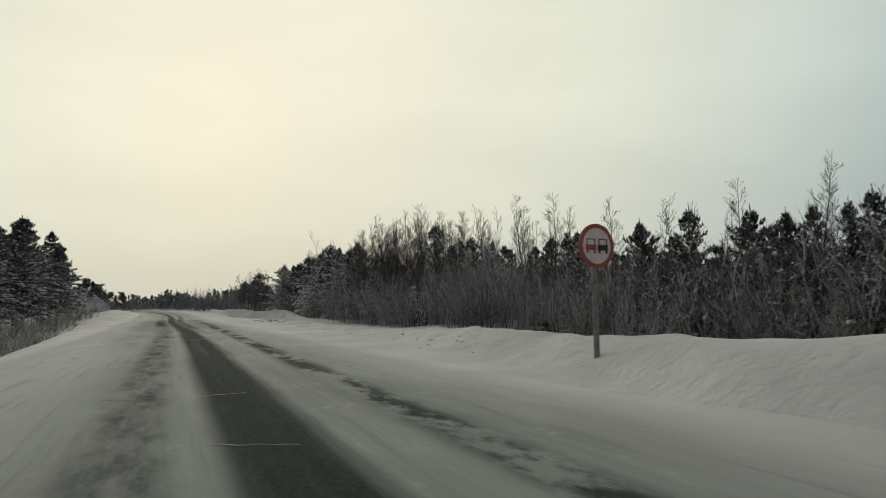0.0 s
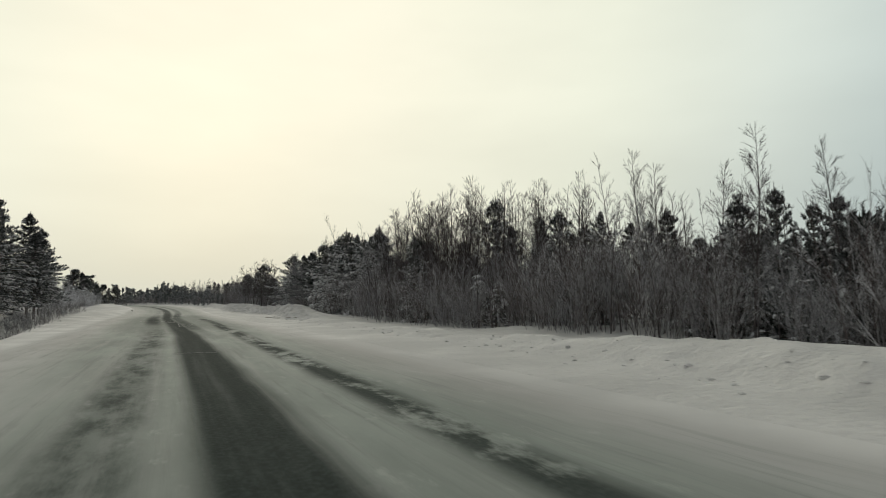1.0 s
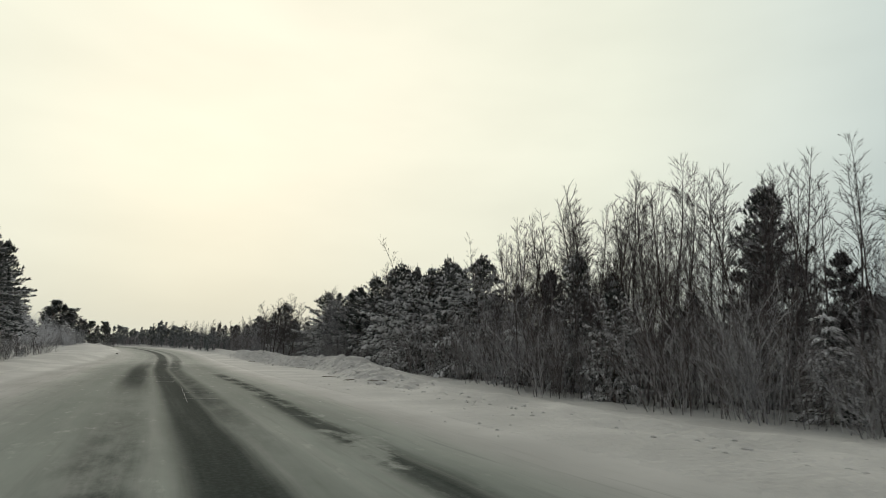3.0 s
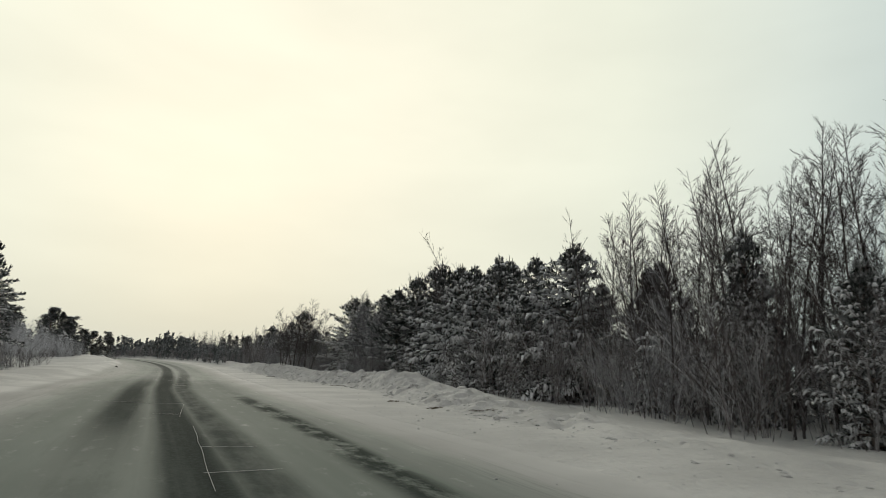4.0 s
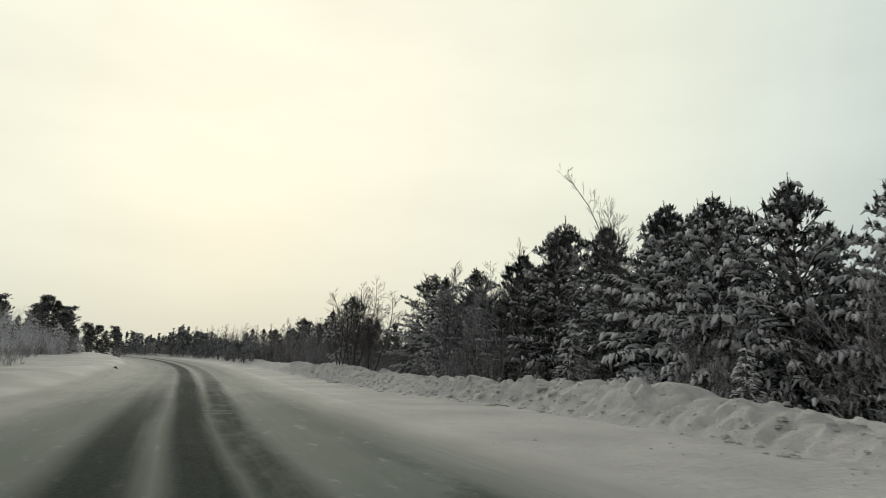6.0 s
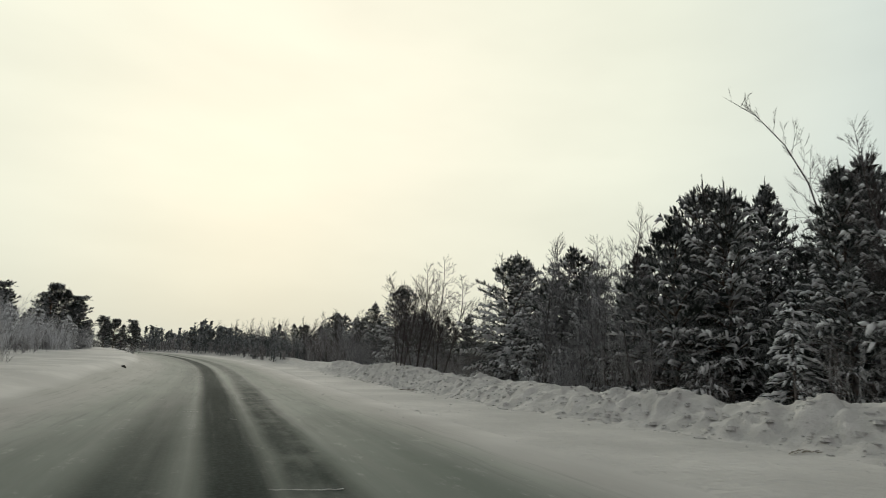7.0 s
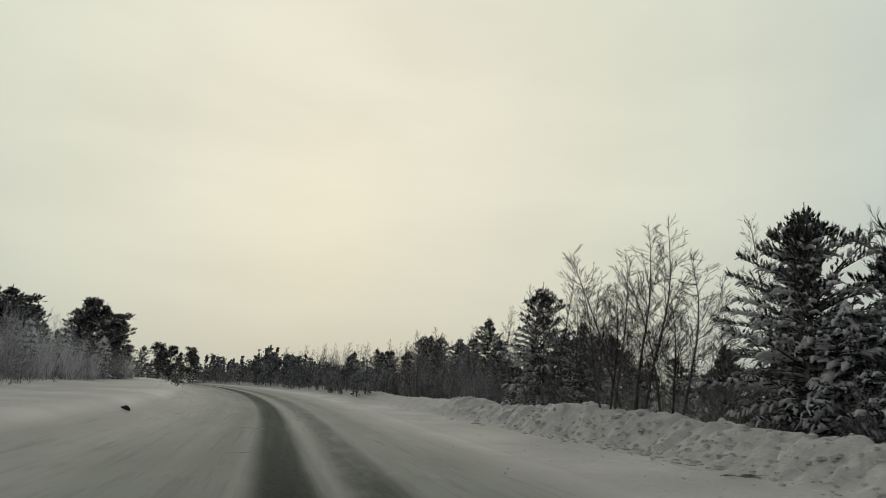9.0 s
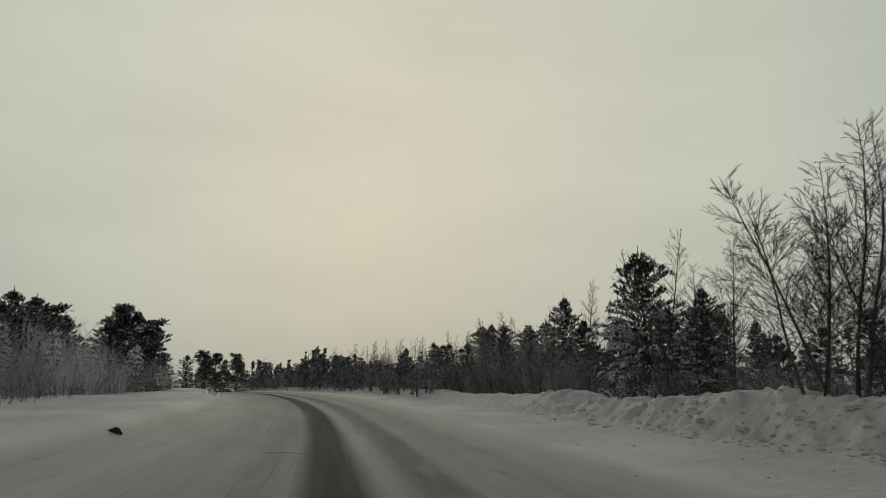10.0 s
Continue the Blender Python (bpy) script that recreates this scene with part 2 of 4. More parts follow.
FAR_NEEDLE = needle_material("far_hazed_needles", (0.11, 0.124, 0.128), (0.18, 0.198, 0.205), 0.3)
DRY_GRASS = plain_material("dry_grass", (0.16, 0.125, 0.08), 0.9)
CLOD = plain_material("broken_snow", (0.66, 0.655, 0.65), 0.85, 0, 0.1, 4.0)
STONE = plain_material("dark_stone", (0.05, 0.045, 0.042), 0.85, 0, 0.2, 4.0)
POST_METAL = plain_material("galvanised_post", (0.22, 0.22, 0.22), 0.6, 0.1, 0.2, 6.0)
SIGN_WHITE = plain_material("sign_white", (0.62, 0.575, 0.56), 0.5, 0, 0.1, 3.0)
SIGN_RED = plain_material("sign_red", (0.28, 0.085, 0.075), 0.45, 0, 0.1, 3.0)
SIGN_BLACK = plain_material("sign_black", (0.03, 0.03, 0.032), 0.5)


# ---------------------------------------------------------------- mesh helpers
class Shape:
    """Collects vertices and faces of one mesh, then links it as one object."""

    def __init__(self):
        self.v, self.f = [], []

    def add(self, verts, faces):
        n = len(self.v)
        self.v += [tuple(p) for p in verts]
        self.f += [tuple(i + n for i in face) for face in faces]

    def tube(self, points, radii, sides=4):
        n = len(self.v)
        for k, (p, r) in enumerate(zip(points, radii)):
            q = points[min(k + 1, len(points) - 1)] - points[max(k - 1, 0)]
            q = q.normalized() if q.length > 1e-6 else Vector((0, 0, 1))
            a = q.orthogonal().normalized()
            b = q.cross(a)
            for s in range(sides):
                w = math.tau * s / sides
                self.v.append(tuple(p + r * (math.cos(w) * a + math.sin(w) * b)))
        for k in range(len(points) - 1):
            for s in range(sides):
                i, j = n + k * sides + s, n + k * sides + (s + 1) % sides
                self.f.append((i, j, j + sides, i + sides))
        self.f.append(tuple(n + s for s in reversed(range(sides))))
        self.f.append(tuple(n + (len(points) - 1) * sides + s for s in range(sides)))

    def blob(self, p, rx, ry, rz, rng, way=(1, 0), rings=1):
        """A lump of snow, flatter below, turned along way."""
        n = len(self.v)
        c, s = way
        sides = 6
        self.v.append((p.x, p.y, p.z + rz))
        for k in range(rings):
            e = math.pi / 2 - (k + 1) * math.pi / 2 / rings * 1.15
            for i in range(sides):
                w = math.tau * (i + 0.5 * k) / sides
                g = rng.uniform(0.8, 1.2)
                x, y = rx * g * math.cos(w) * math.cos(e), ry * g * math.sin(w) * math.cos(e)
                self.v.append((p.x + c * x - s * y, p.y + s * x + c * y, p.z + rz * math.sin(e) * rng.uniform(0.85, 1.1)))
        self.v.append((p.x, p.y, p.z - 0.35 * rz))
        last = len(self.v) - 1
        for i in range(sides):
            j = (i + 1) % sides
            self.f.append((n, n + 1 + i, n + 1 + j))
            for k in range(rings - 1):
                a, b = n + 1 + k * sides, n + 1 + (k + 1) * sides
                self.f.append((a + i, b + i, b + j, a + j))
            a = n + 1 + (rings - 1) * sides
            self.f.append((a + i, last, a + j))

    def mesh(self, name, material, smooth=False):
        me = bpy.data.meshes.new(name)
        me.from_pydata(self.v, [], self.f)
        me.materials.append(material)
        if smooth:
            me.polygons.foreach_set("use_smooth", [True] * len(me.polygons))
        me.update()
        return me


def part(name, shape, material, parent, label="", smooth=False):
    ob = new(name, shape.mesh(name, material, smooth))
    ob.parent = parent
    return tagged(ob, label) if label else ob


def thing(name, label, category, group="", kind=""):
    return tagged(new(name), label, category, group, kind)


# ---------------------------------------------------------------- lie of the land
def smooth(a, b, x):
    k = np.clip((x - a) / (b - a), 0, 1)
    return k * k * (3 - 2 * k)


def bend(y):
    """How far the road's line has moved across at y: straight, then a wide bend to the left."""
    d = np.clip(np.asarray(y, float) - 117, 0, None)
    near = -np.minimum(d, 115) ** 2 / (2 * 190.0)
    drift = 0.62 - 0.88 * smooth(38, 84, np.asarray(y, float))
    return near - np.clip(d - 115, 0, None) * 0.605 + drift


def slant(y):
    d = np.clip(np.asarray(y, float) - 117, 0, 115)
    return 1 / np.sqrt(1 + (d / 190.0) ** 2)


def road_height(y):
    return np.interp(y, [-50, 105, 120, 135, 150, 165, 180, 220, 400], [0, 0, 0.12, 0.42, 0.78, 1.05, 1.2, 1.35, 1.5])


def wave(x, y, size, seed):
    """Cheap smooth unevenness, -1 to 1."""
    a, b = x / size + seed, y / size - 1.7 * seed
    return (np.sin(a + 1.3 * np.sin(0.7 * b)) + np.sin(0.83 * b + 1.1 * np.sin(1.31 * a + seed)) + np.sin(1.7 * a - 1.2 * b + seed)) / 3


def chunks(x, y, size, seed):
    """Relief of broken blocks, 0 to 1: one random height and tilt for each cell of an uneven net."""
    gx, gy = np.floor(x / size), np.floor(y / size)
    best, high = np.full(np.shape(gx + gy), 9.0), np.zeros(np.shape(gx + gy))
    for i in (-1, 0, 1):
        for j in (-1, 0, 1):
            cx, cy = gx + i, gy + j
            r1 = np.modf(np.abs(np.sin(cx * 127.1 + cy * 311.7 + seed) * 43758.55))[0]
            r2 = np.modf(np.abs(np.sin(cx * 269.5 + cy * 183.3 + seed) * 24634.63))[0]
            dx, dy = x / size - cx - r1, y / size - cy - r2
            d = dx * dx + dy * dy
            h = np.modf(r1 * 7.7 + r2 * 5.3)[0] * (1 + 0.6 * (r2 - 0.5) * dx + 0.6 * (r1 - 0.5) * dy) * np.clip(1.15 - d, 0, 1)
            high = np.where(d < best, h, high)
            best = np.minimum(d, best)
    return high


BANK_Y = [-30, 5, 12, 20, 30, 45, 55, 62, 70, 80, 84, 90, 97, 104, 111, 118, 128, 140, 155, 180, 260]
BANK_H = [0.8, 0.85, 0.6, 0.5, 0.12, 0.0, 0.04, 0.22, 0.55, 0.92, 1.0, 0.72, 0.72, 0.8, 1.0, 0.92, 0.75, 0.5, 0.5, 0.5, 0.6]
FOOT_Y = [-30, 0, 10, 18, 30, 50, 65, 76, 84, 92, 100, 112, 122, 135, 260]
FOOT_X = [5.7, 5.7, 6.1, 7.6, 8.2, 8.2, 9.0, 10.8, 11.0, 9.4, 9.6, 9.8, 9.2, 9.0, 8.8]


def land(x, y, rough=True):
    x, y = np.asarray(x, float), np.asarray(y, float)
    u = (x - bend(y)) * slant(y)
    base = road_height(y)
    foot, hc = np.interp(y, FOOT_Y, FOOT_X), np.interp(y, BANK_Y, BANK_H)
    floor_r = np.interp(y, [-30, 15, 38, 62, 85, 110, 400], [-0.5, -0.45, -0.18, -0.12, -0.1, 0.1, 0.3])
    floor_l = np.interp(y, [-30, 60, 95, 130, 400], [-1.5, -1.3, -0.3, 0.5, 0.5])
    if rough:
        hc = hc * (1 + np.interp(y, [30, 60], [0.3, 1.0]) * (0.2 * wave(0 * y, y, 0.7, 2.0) + 0.26 * wave(0 * y, y, 2.3, 5.0)))
        foot = foot + 0.3 * wave(0 * y, y, 1.9, 3.0) + 0.35 * wave(0 * y, y, 6.0, 1.0)
    right = 0.06 * smooth(3.5, foot, u) + (hc - 0.06) * smooth(foot, foot + 1.7, u)
    right = right + (floor_r - hc) * smooth(foot + 2.4, foot + 6.0, u)
    hl = np.interp(y, [-30, 30, 70, 95, 115, 140, 400], [0.04, 0.02, 0.15, 0.42, 0.62, 0.55, 0.5])
    shoulder = np.interp(y, [0, 22, 30, 46, 65, 90], [4.3, 4.7, 5.2, 6.0, 7.4, 8.0])
    inner, outer = np.interp(y, [88, 108], [4.0, 3.2]), np.interp(y, [88, 108], [8.6, 5.4])
    left = hl * smooth(inner, outer, -u) + (floor_l - hl) * smooth(shoulder, shoulder + np.interp(y, [40, 85], [2.8, 4.0]), -u)
    h = base + np.where(u > 0, right, left)
    if rough:
        off = smooth(foot - 0.3, foot + 1.0, u)
        h = h + off * (0.045 * wave(x, y, 0.35, 1.0) + 0.06 * wave(x, y, 0.8, 7.0)) * smooth(foot + 6, foot + 2.5, u)
        crest = smooth(foot - 0.2, foot + 0.7, u) * smooth(foot + 3.4, foot + 2.0, u)
        broken = np.interp(y, [8, 14, 34, 56, 64, 125, 150], [0.0, 0.4, 0.35, 0.3, 1.0, 1.0, 0.4])
        h = h + crest * broken * (0.2 * chunks(x, y, 0.6, 1.0) + 0.15 * chunks(x, y, 0.3, 4.0) - 0.13)
        out = np.maximum(smooth(foot + 3, foot + 7, u), smooth(shoulder - 0.3, shoulder + 2.5, -u))
        h = h + out * (0.12 * wave(x, y, 1.6, 4.0) + 0.22 * wave(x, y, 7.0, 2.0))
        h = h + 0.015 * wave(x, y, 0.7, 9.0) * smooth(3.0, 5.0, np.abs(u))
    return h


def ground_at(x, y):
    return float(land(x, y))


def steps(*legs):
    """Values from leg to leg: (from, to, step)."""
    out = []
    for a, b, d in legs:
        out += list(np.arange(a, b, d))
    return np.array(out)


def grid_mesh(name, xs, ys, height, material, uv=None):
    X, Y = np.meshgrid(xs, ys)
    Z = height(X, Y)
    nx, ny = len(xs), len(ys)
    co = np.stack([X, Y, Z], -1).reshape(-1, 3)
    i = (np.arange(ny - 1)[:, None] * nx + np.arange(nx - 1)[None]).ravel()
    faces = np.stack([i, i + 1, i + nx + 1, i + nx], -1)
    me = bpy.data.meshes.new(name)
    me.from_pydata(co.tolist(), [], faces.tolist())
    me.materials.append(material)
    me.polygons.foreach_set("use_smooth", [True] * len(me.polygons))
    if uv is not None:
        layer = me.uv_layers.new(name="UVMap")
        loops = np.empty(len(me.loops), np.int32)
        me.loops.foreach_get("vertex_index", loops)
        layer.data.foreach_set("uv", uv.reshape(-1, 2)[loops].ravel())
    me.update()
    return new(name, me)


def build_ground():
    xs = steps((-900, -100, 80), (-100, -30, 7), (-30, -12, 1.2), (-12, -4, 0.4), (-4, 6, 1.0), (6, 13.6, 0.11), (13.6, 16, 0.3), (16, 34, 1.0), (34, 100, 7), (100, 981, 80))
    ys = steps((-300, -20, 40), (-20, 0, 2.0), (0, 58, 0.25), (58, 128, 0.13), (128, 240, 1.0), (240, 400, 16), (400, 1500, 100))
    me = bpy.data.meshes.new("ground")
    ob = grid_mesh("ground", xs, ys, lambda x, y: land(x, y) - 0.3 * (smooth(-6.0, -5.4, (x - bend(y)) * slant(y)) * smooth(6.2, 5.6, (x - bend(y)) * slant(y))), SNOW)
    bpy.data.meshes.remove(me)
    ob.data.materials.append(BANK)
    # the ploughed bank beside the road takes the gritty snow
    cent = np.empty(len(ob.data.polygons) * 3)
    ob.data.polygons.foreach_get("center", cent)
    cx, cy, _ = cent.reshape(-1, 3).T
    u = (cx - bend(cy)) * slant(cy)
    foot = np.interp(cy, FOOT_Y, FOOT_X)
    inside = (u > foot - 0.2 + 0.3 * wave(cx, cy, 0.6, 3.0)) & (u < foot + 2.2 + 0.5 * wave(cx, cy, 1.1, 6.0)) & (cy > 58) & (cy < 240)
    ob.data.polygons.foreach_set("material_index", inside.astype(np.int32))
    tagged(ob, "snow-covered verge and forest floor beside the road", "snow ground", kind="structure")


def build_road():
    us = steps((-6.2, -3.0, 0.4), (-3.0, 4.0, 0.2), (4.0, 6.41, 0.4))
    vs = steps((-40, 0, 2.0), (0, 130, 0.5), (130, 300, 2.0))
    U, V = np.meshgrid(us, vs)

    def height(u, v):
        x = u / slant(v) + bend(v)
        h = land(x, v) + 0.012
        rut = 0.02 * np.exp(-((u - 1.1) / 0.5) ** 2) + 0.016 * np.exp(-((u + 0.55) / 0.5) ** 2)
        h = h - rut + 0.012 * wave(u, v, 0.5, 3.0) * (np.abs(u) < 5)
        return h - 0.08 * (smooth(5.9, 6.4, u) + smooth(-5.7, -6.2, u))

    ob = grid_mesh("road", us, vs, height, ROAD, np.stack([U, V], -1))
    co = np.empty(len(ob.data.vertices) * 3)
    ob.data.vertices.foreach_get("co", co)
    co = co.reshape(-1, 3)
    co[:, 0] = (U / slant(V) + bend(V)).ravel()
    ob.data.vertices.foreach_set("co", co.ravel())
    ob.data.update()
    return tagged(ob, "two-lane road under packed snow, dark asphalt in wheel tracks", "road", kind="structure")


build_ground()
road = build_road()


# ---------------------------------------------------------------- trees
def brush(shape, p, way, length, needles, size, rng):
    """A shoot set with needles all round, like a bottle brush, on a dense spindle."""
    a = way.orthogonal().normalized()
    b = way.cross(a)
    mid, end, r = p + way * (length * 0.6), p + way * length, size * 0.3
    shape.add((p, mid + a * r, end, mid - a * r, mid + b * r, mid - b * r), ((0, 1, 2, 3), (0, 4, 2, 5)))
    for k in range(needles):
        w = rng.uniform(0, math.tau)
        side = math.cos(w) * a + math.sin(w) * b
        s = p + way * (length * (0.1 + 0.9 * k / needles))
        tip = s + (way * rng.uniform(0.5, 0.95) + side * rng.uniform(0.5, 0.85)) * size * rng.uniform(0.8, 1.2)
        across = way.cross(side) * size * 0.13
        shape.add((s - across, s + across, tip), ((0, 1, 2),))


# gap between whorls, boughs in a whorl, gap between twigs, needles on a shoot, their size, snow thickness
FINE, MIDDLE, COARSE = (0.34, 6, 0.21, 10, 0.115, 0.9), (0.46, 5, 0.36, 8, 0.18, 1.15), (0.7, 5, 0.58, 7, 0.28, 1.5)


def pad(white, pts, radius, rng):
    """A finger of snow lying along a twig: thick in the middle, its tip hanging over."""
    n = len(pts) - 1
    white.tube(pts, [radius * (0.45 if k in (0, n) else rng.uniform(0.8, 1.15)) for k in range(n + 1)], 5)


def pine(name, rng, height, crown, spread, detail, snow, needles=NEEDLE, taper=0.7):
    """A young bushy pine: whorls of boughs with twigs to both sides, upturned shoots, snow on top of them."""
    gap, boughs, between, count, size, fat = detail
    root = thing(name, "", "pine tree")
    wood, green, white = Shape(), Shape(), Shape()
    lean = Vector((rng.uniform(-0.03, 0.03), rng.uniform(-0.03, 0.03), 0))
    pts = [Vector((0, 0, -0.4)) + (Vector((0, 0, 1)) + lean) * (height * k / 6) + Vector((rng.uniform(-0.05, 0.05), rng.uniform(-0.05, 0.05), 0)) for k in range(7)]
    r0 = 0.010 * height + 0.03
    wood.tube(pts, [r0 * (1 - 0.93 * k / 6) for k in range(7)], 6)
    z, turn = crown, rng.uniform(0, 6)
    while z < height - 0.4:
        k = (z - crown) / (height - crown)
        reach = spread * (1 - k) ** (taper + 0.12) * (0.7 + 0.3 * min(1, 3 * k)) + 0.06
        reach *= rng.uniform(0.72, 1.2)
        # dark inner sprays
        for n in range(9):
            w = rng.uniform(0, math.tau)
            p = Vector((lean.x * z, lean.y * z, z - 0.4)) + Vector((math.cos(w), math.sin(w), 0)) * reach * rng.uniform(0.03, 0.45)
            d = Vector((rng.uniform(-1, 1), rng.uniform(-1, 1), rng.uniform(-0.7, 0.7))).normalized() * rng.uniform(0.18, 0.4)
            o = d.orthogonal() * rng.uniform(0.25, 0.5)
            green.add((p - d - o * 0.3, p + o, p + d - o * 0.3), ((0, 1, 2),))
        turn += 0.5
        for n in range(boughs):
            if rng.random() < 0.1:
                continue
            w = turn + math.tau * n / boughs + rng.uniform(-0.4, 0.4)
            out = Vector((math.cos(w), math.sin(w), 0))
            length = reach * rng.uniform(0.6, 1.15)
            rise = 0.2 - 0.75 * snow * (1 - k) ** 1.5 + 0.8 * k + rng.uniform(-0.2, 0.2)
            start = Vector((lean.x * z, lean.y * z, z - 0.4))
            mid = start + out * length * 0.55 + Vector((0, 0, (rise + 0.14) * length * 0.55))
            end = start + out * length + Vector((0, 0, min(rise * length, height - 0.75 - z - 0.45 * length)))
            wood.tube([start, mid, end], [0.014 + 0.012 * length, 0.010 + 0.006 * length, 0.006], 3)
            m = max(2, int(length / between))
            for q in range(m + 1):
                t = min(1.0, 0.22 + 0.78 * (q + rng.random() * 0.5) / m)
                p = start.lerp(mid, t / 0.55) if t < 0.55 else mid.lerp(end, (t - 0.55) / 0.45)
                for hand in ((-1, 1) if q < m else (-0.5, 0.1, 0.6)):
                    yaw = w + hand * rng.uniform(0.45, 1.0)
                    ln = (0.2 + 0.3 * length * (1.02 - t)) * rng.uniform(0.75, 1.2) * min(1.3, fat) * (1 - 0.55 * k)
                    droop = rise * 0.6 + rng.uniform(-0.2, 0.25) - 0.3 * snow * (1 - k)
                    way = Vector((math.cos(yaw), math.sin(yaw), droop)).normalized()
                    e = p + way * ln
                    # shoots along the twig, tips turned up
                    for f in ((0.35, 0.75, 1.0) if ln > 0.5 else (0.5, 1.0)):
                        lift = 0.55 + 1.9 * k + rng.uniform(-0.3, 0.7) - 1.1 * snow * (1 - k) ** 1.3
                        y2 = yaw + rng.uniform(-0.7, 0.7)
                        brush(green, p.lerp(e, f * 0.8), Vector((math.cos(y2), math.sin(y2), lift)).normalized(), (0.17 + 0.13 * rng.random()) * min(1.6, fat), count, size * (1 - 0.25 * k), rng)
                    if rng.random() < snow * (1.2 - 1.15 * k):
                        g = rng.choice((0.03, 0.04, 0.05, 0.065, 0.085)) * fat * (0.75 + 0.45 * snow)
                        up = Vector((0, 0, 0.045 + 0.5 * g))
                        pad(white, [p.lerp(e, 0.1) + up * 0.7, p.lerp(e, 0.6) + up, e + way * 0.1 + up * 0.6, e + way * 0.24 - up * (0.5 + 1.6 * snow)], g, rng)
            for c in range(2 + 2 * (k > 0.3)):
                brush(green, end - out * rng.uniform(0, 0.3) * length + Vector((rng.uniform(-0.14, 0.14), rng.uniform(-0.14, 0.14), -0.08)), Vector((0.4 * out.x, 0.4 * out.y, 0.5 + k)).normalized(), rng.uniform(0.24, 0.42) * min(1.4, fat), count + 4, size * 0.8, rng)
            if k > 0.35 and fat < 1.2:
                brush(green, end - Vector((0, 0, 0.1)), Vector((0.3 * out.x, 0.3 * out.y, 1)).normalized(), rng.uniform(0.4, 0.62), 16, size * 0.8, rng)
            if rng.random() < 0.8 * snow * (1.2 - k) and length > 0.5:
                g = rng.uniform(0.045, 0.08) * fat
                up = Vector((0, 0, 0.03 + 0.6 * g))
                pad(white, [start.lerp(mid, 0.5) + up, mid + up, mid.lerp(end, 0.5) + up, end + out * 0.1], g, rng)
        z += gap * rng.uniform(0.8, 1.2)
    # upright candles at the top
    top = pts[-1]
    brush(green, top - Vector((0, 0, 0.75)), Vector((0.02, 0.03, 1)).normalized(), 0.95, 26, min(size, 0.2) * 0.85, rng)
    for n in range(12):
        w, low = rng.uniform(0, math.tau), rng.uniform(0.35, 1.3)
        p = top - Vector((0, 0, low + 0.15)) + Vector((math.cos(w), math.sin(w), 0.1)) * low * 0.22
        brush(green, p, Vector((0.35 * math.cos(w), 0.35 * math.sin(w), 1)).normalized(), 0.34 + 0.2 * rng.random(), 10, min(size, 0.2) * 0.85, rng)
    part("trunk", wood, PINE_BARK, root)
    part("crown", green, needles, root)
    tagged(part("snow", white, CLUMP_SNOW, root, "white snow lying on the boughs", True), kind="stuff")
    return root


def old_pine(name, rng, height, spread, low=0.3):
    """A grown pine: bare stem, crooked limbs, needles in uneven cloud-like clusters with gaps between."""
    root = thing(name, "", "pine tree")
    wood, green, white = Shape(), Shape(), Shape()
    pts = [Vector((rng.uniform(-0.09, 0.09) * k, rng.uniform(-0.09, 0.09) * k, height * 0.95 * k / 6 - 0.3 * (k == 0))) for k in range(7)]
    wood.tube(pts, [0.2 * (1 - 0.12 * k) * height / 9 for k in range(7)], 7)
    limbs = 21
    for n in range(limbs):
        t = low + (0.97 - low) * (n + rng.random() * 0.8) / limbs
        i = min(5, int(t * 6))
        start = pts[i].lerp(pts[i + 1], t * 6 - i)
        w = n * 2.4 + rng.uniform(-0.5, 0.5)
        out = Vector((math.cos(w), math.sin(w), 0))
        k = (t - low) / (1 - low)
        length = spread * (0.45 + 0.75 * math.sin(math.pi * min(1, 0.22 + 0.62 * k))) * (1 - 0.75 * k ** 2) * rng.uniform(0.5, 1.15)
        rise = rng.uniform(-0.12, 0.25) + 0.55 * k
        mid = start + out * length * 0.5 + Vector((rng.uniform(-0.2, 0.2), rng.uniform(-0.2, 0.2), rise * length * 0.4))
        end = start + out * length + Vector((0, 0, rise * length + 0.1))
        wood.tube([start, mid, end], [0.065, 0.045, 0.02], 4)
        for c in range(4 + int(length > 1.3)):
            f = rng.uniform(0.25, 1.05)
            centre = (start.lerp(mid, f * 2) if f < 0.5 else mid.lerp(end, f * 2 - 1)) + Vector((rng.uniform(-0.4, 0.4), rng.uniform(-0.4, 0.4), rng.uniform(-0.1, 0.25)))
            r = rng.uniform(0.45, 0.8)
            wood.tube([mid.lerp(end, 0.2), centre], [0.025, 0.012], 3)
            for q in range(34):
                a, e = rng.uniform(0, math.tau), rng.uniform(-0.5, 1.4)
                d = Vector((math.cos(a) * math.cos(e), math.sin(a) * math.cos(e), math.sin(e)))
                p = centre + Vector((d.x * r, d.y * r, d.z * r * 0.75)) * rng.uniform(0.2, 0.9)
                brush(green, p, (d + Vector((0, 0, 0.35))).normalized(), 0.3, 7, 0.19, rng)
                if d.z > 0.2 and rng.random() < 0.2:
                    pad(white, [p + d * 0.1 + Vector((0, 0, 0.05)), p + d * 0.2 + Vector((0, 0, 0.09)), p + d * 0.34], rng.uniform(0.04, 0.075), rng)
    part("trunk", wood, OLD_BARK, root, "reddish bare stem")
    part("crown", green, OLD_NEEDLE, root)
    tagged(part("snow", white, CLUMP_SNOW, root, "thin snow on the needle clusters", True), kind="stuff")
    return root


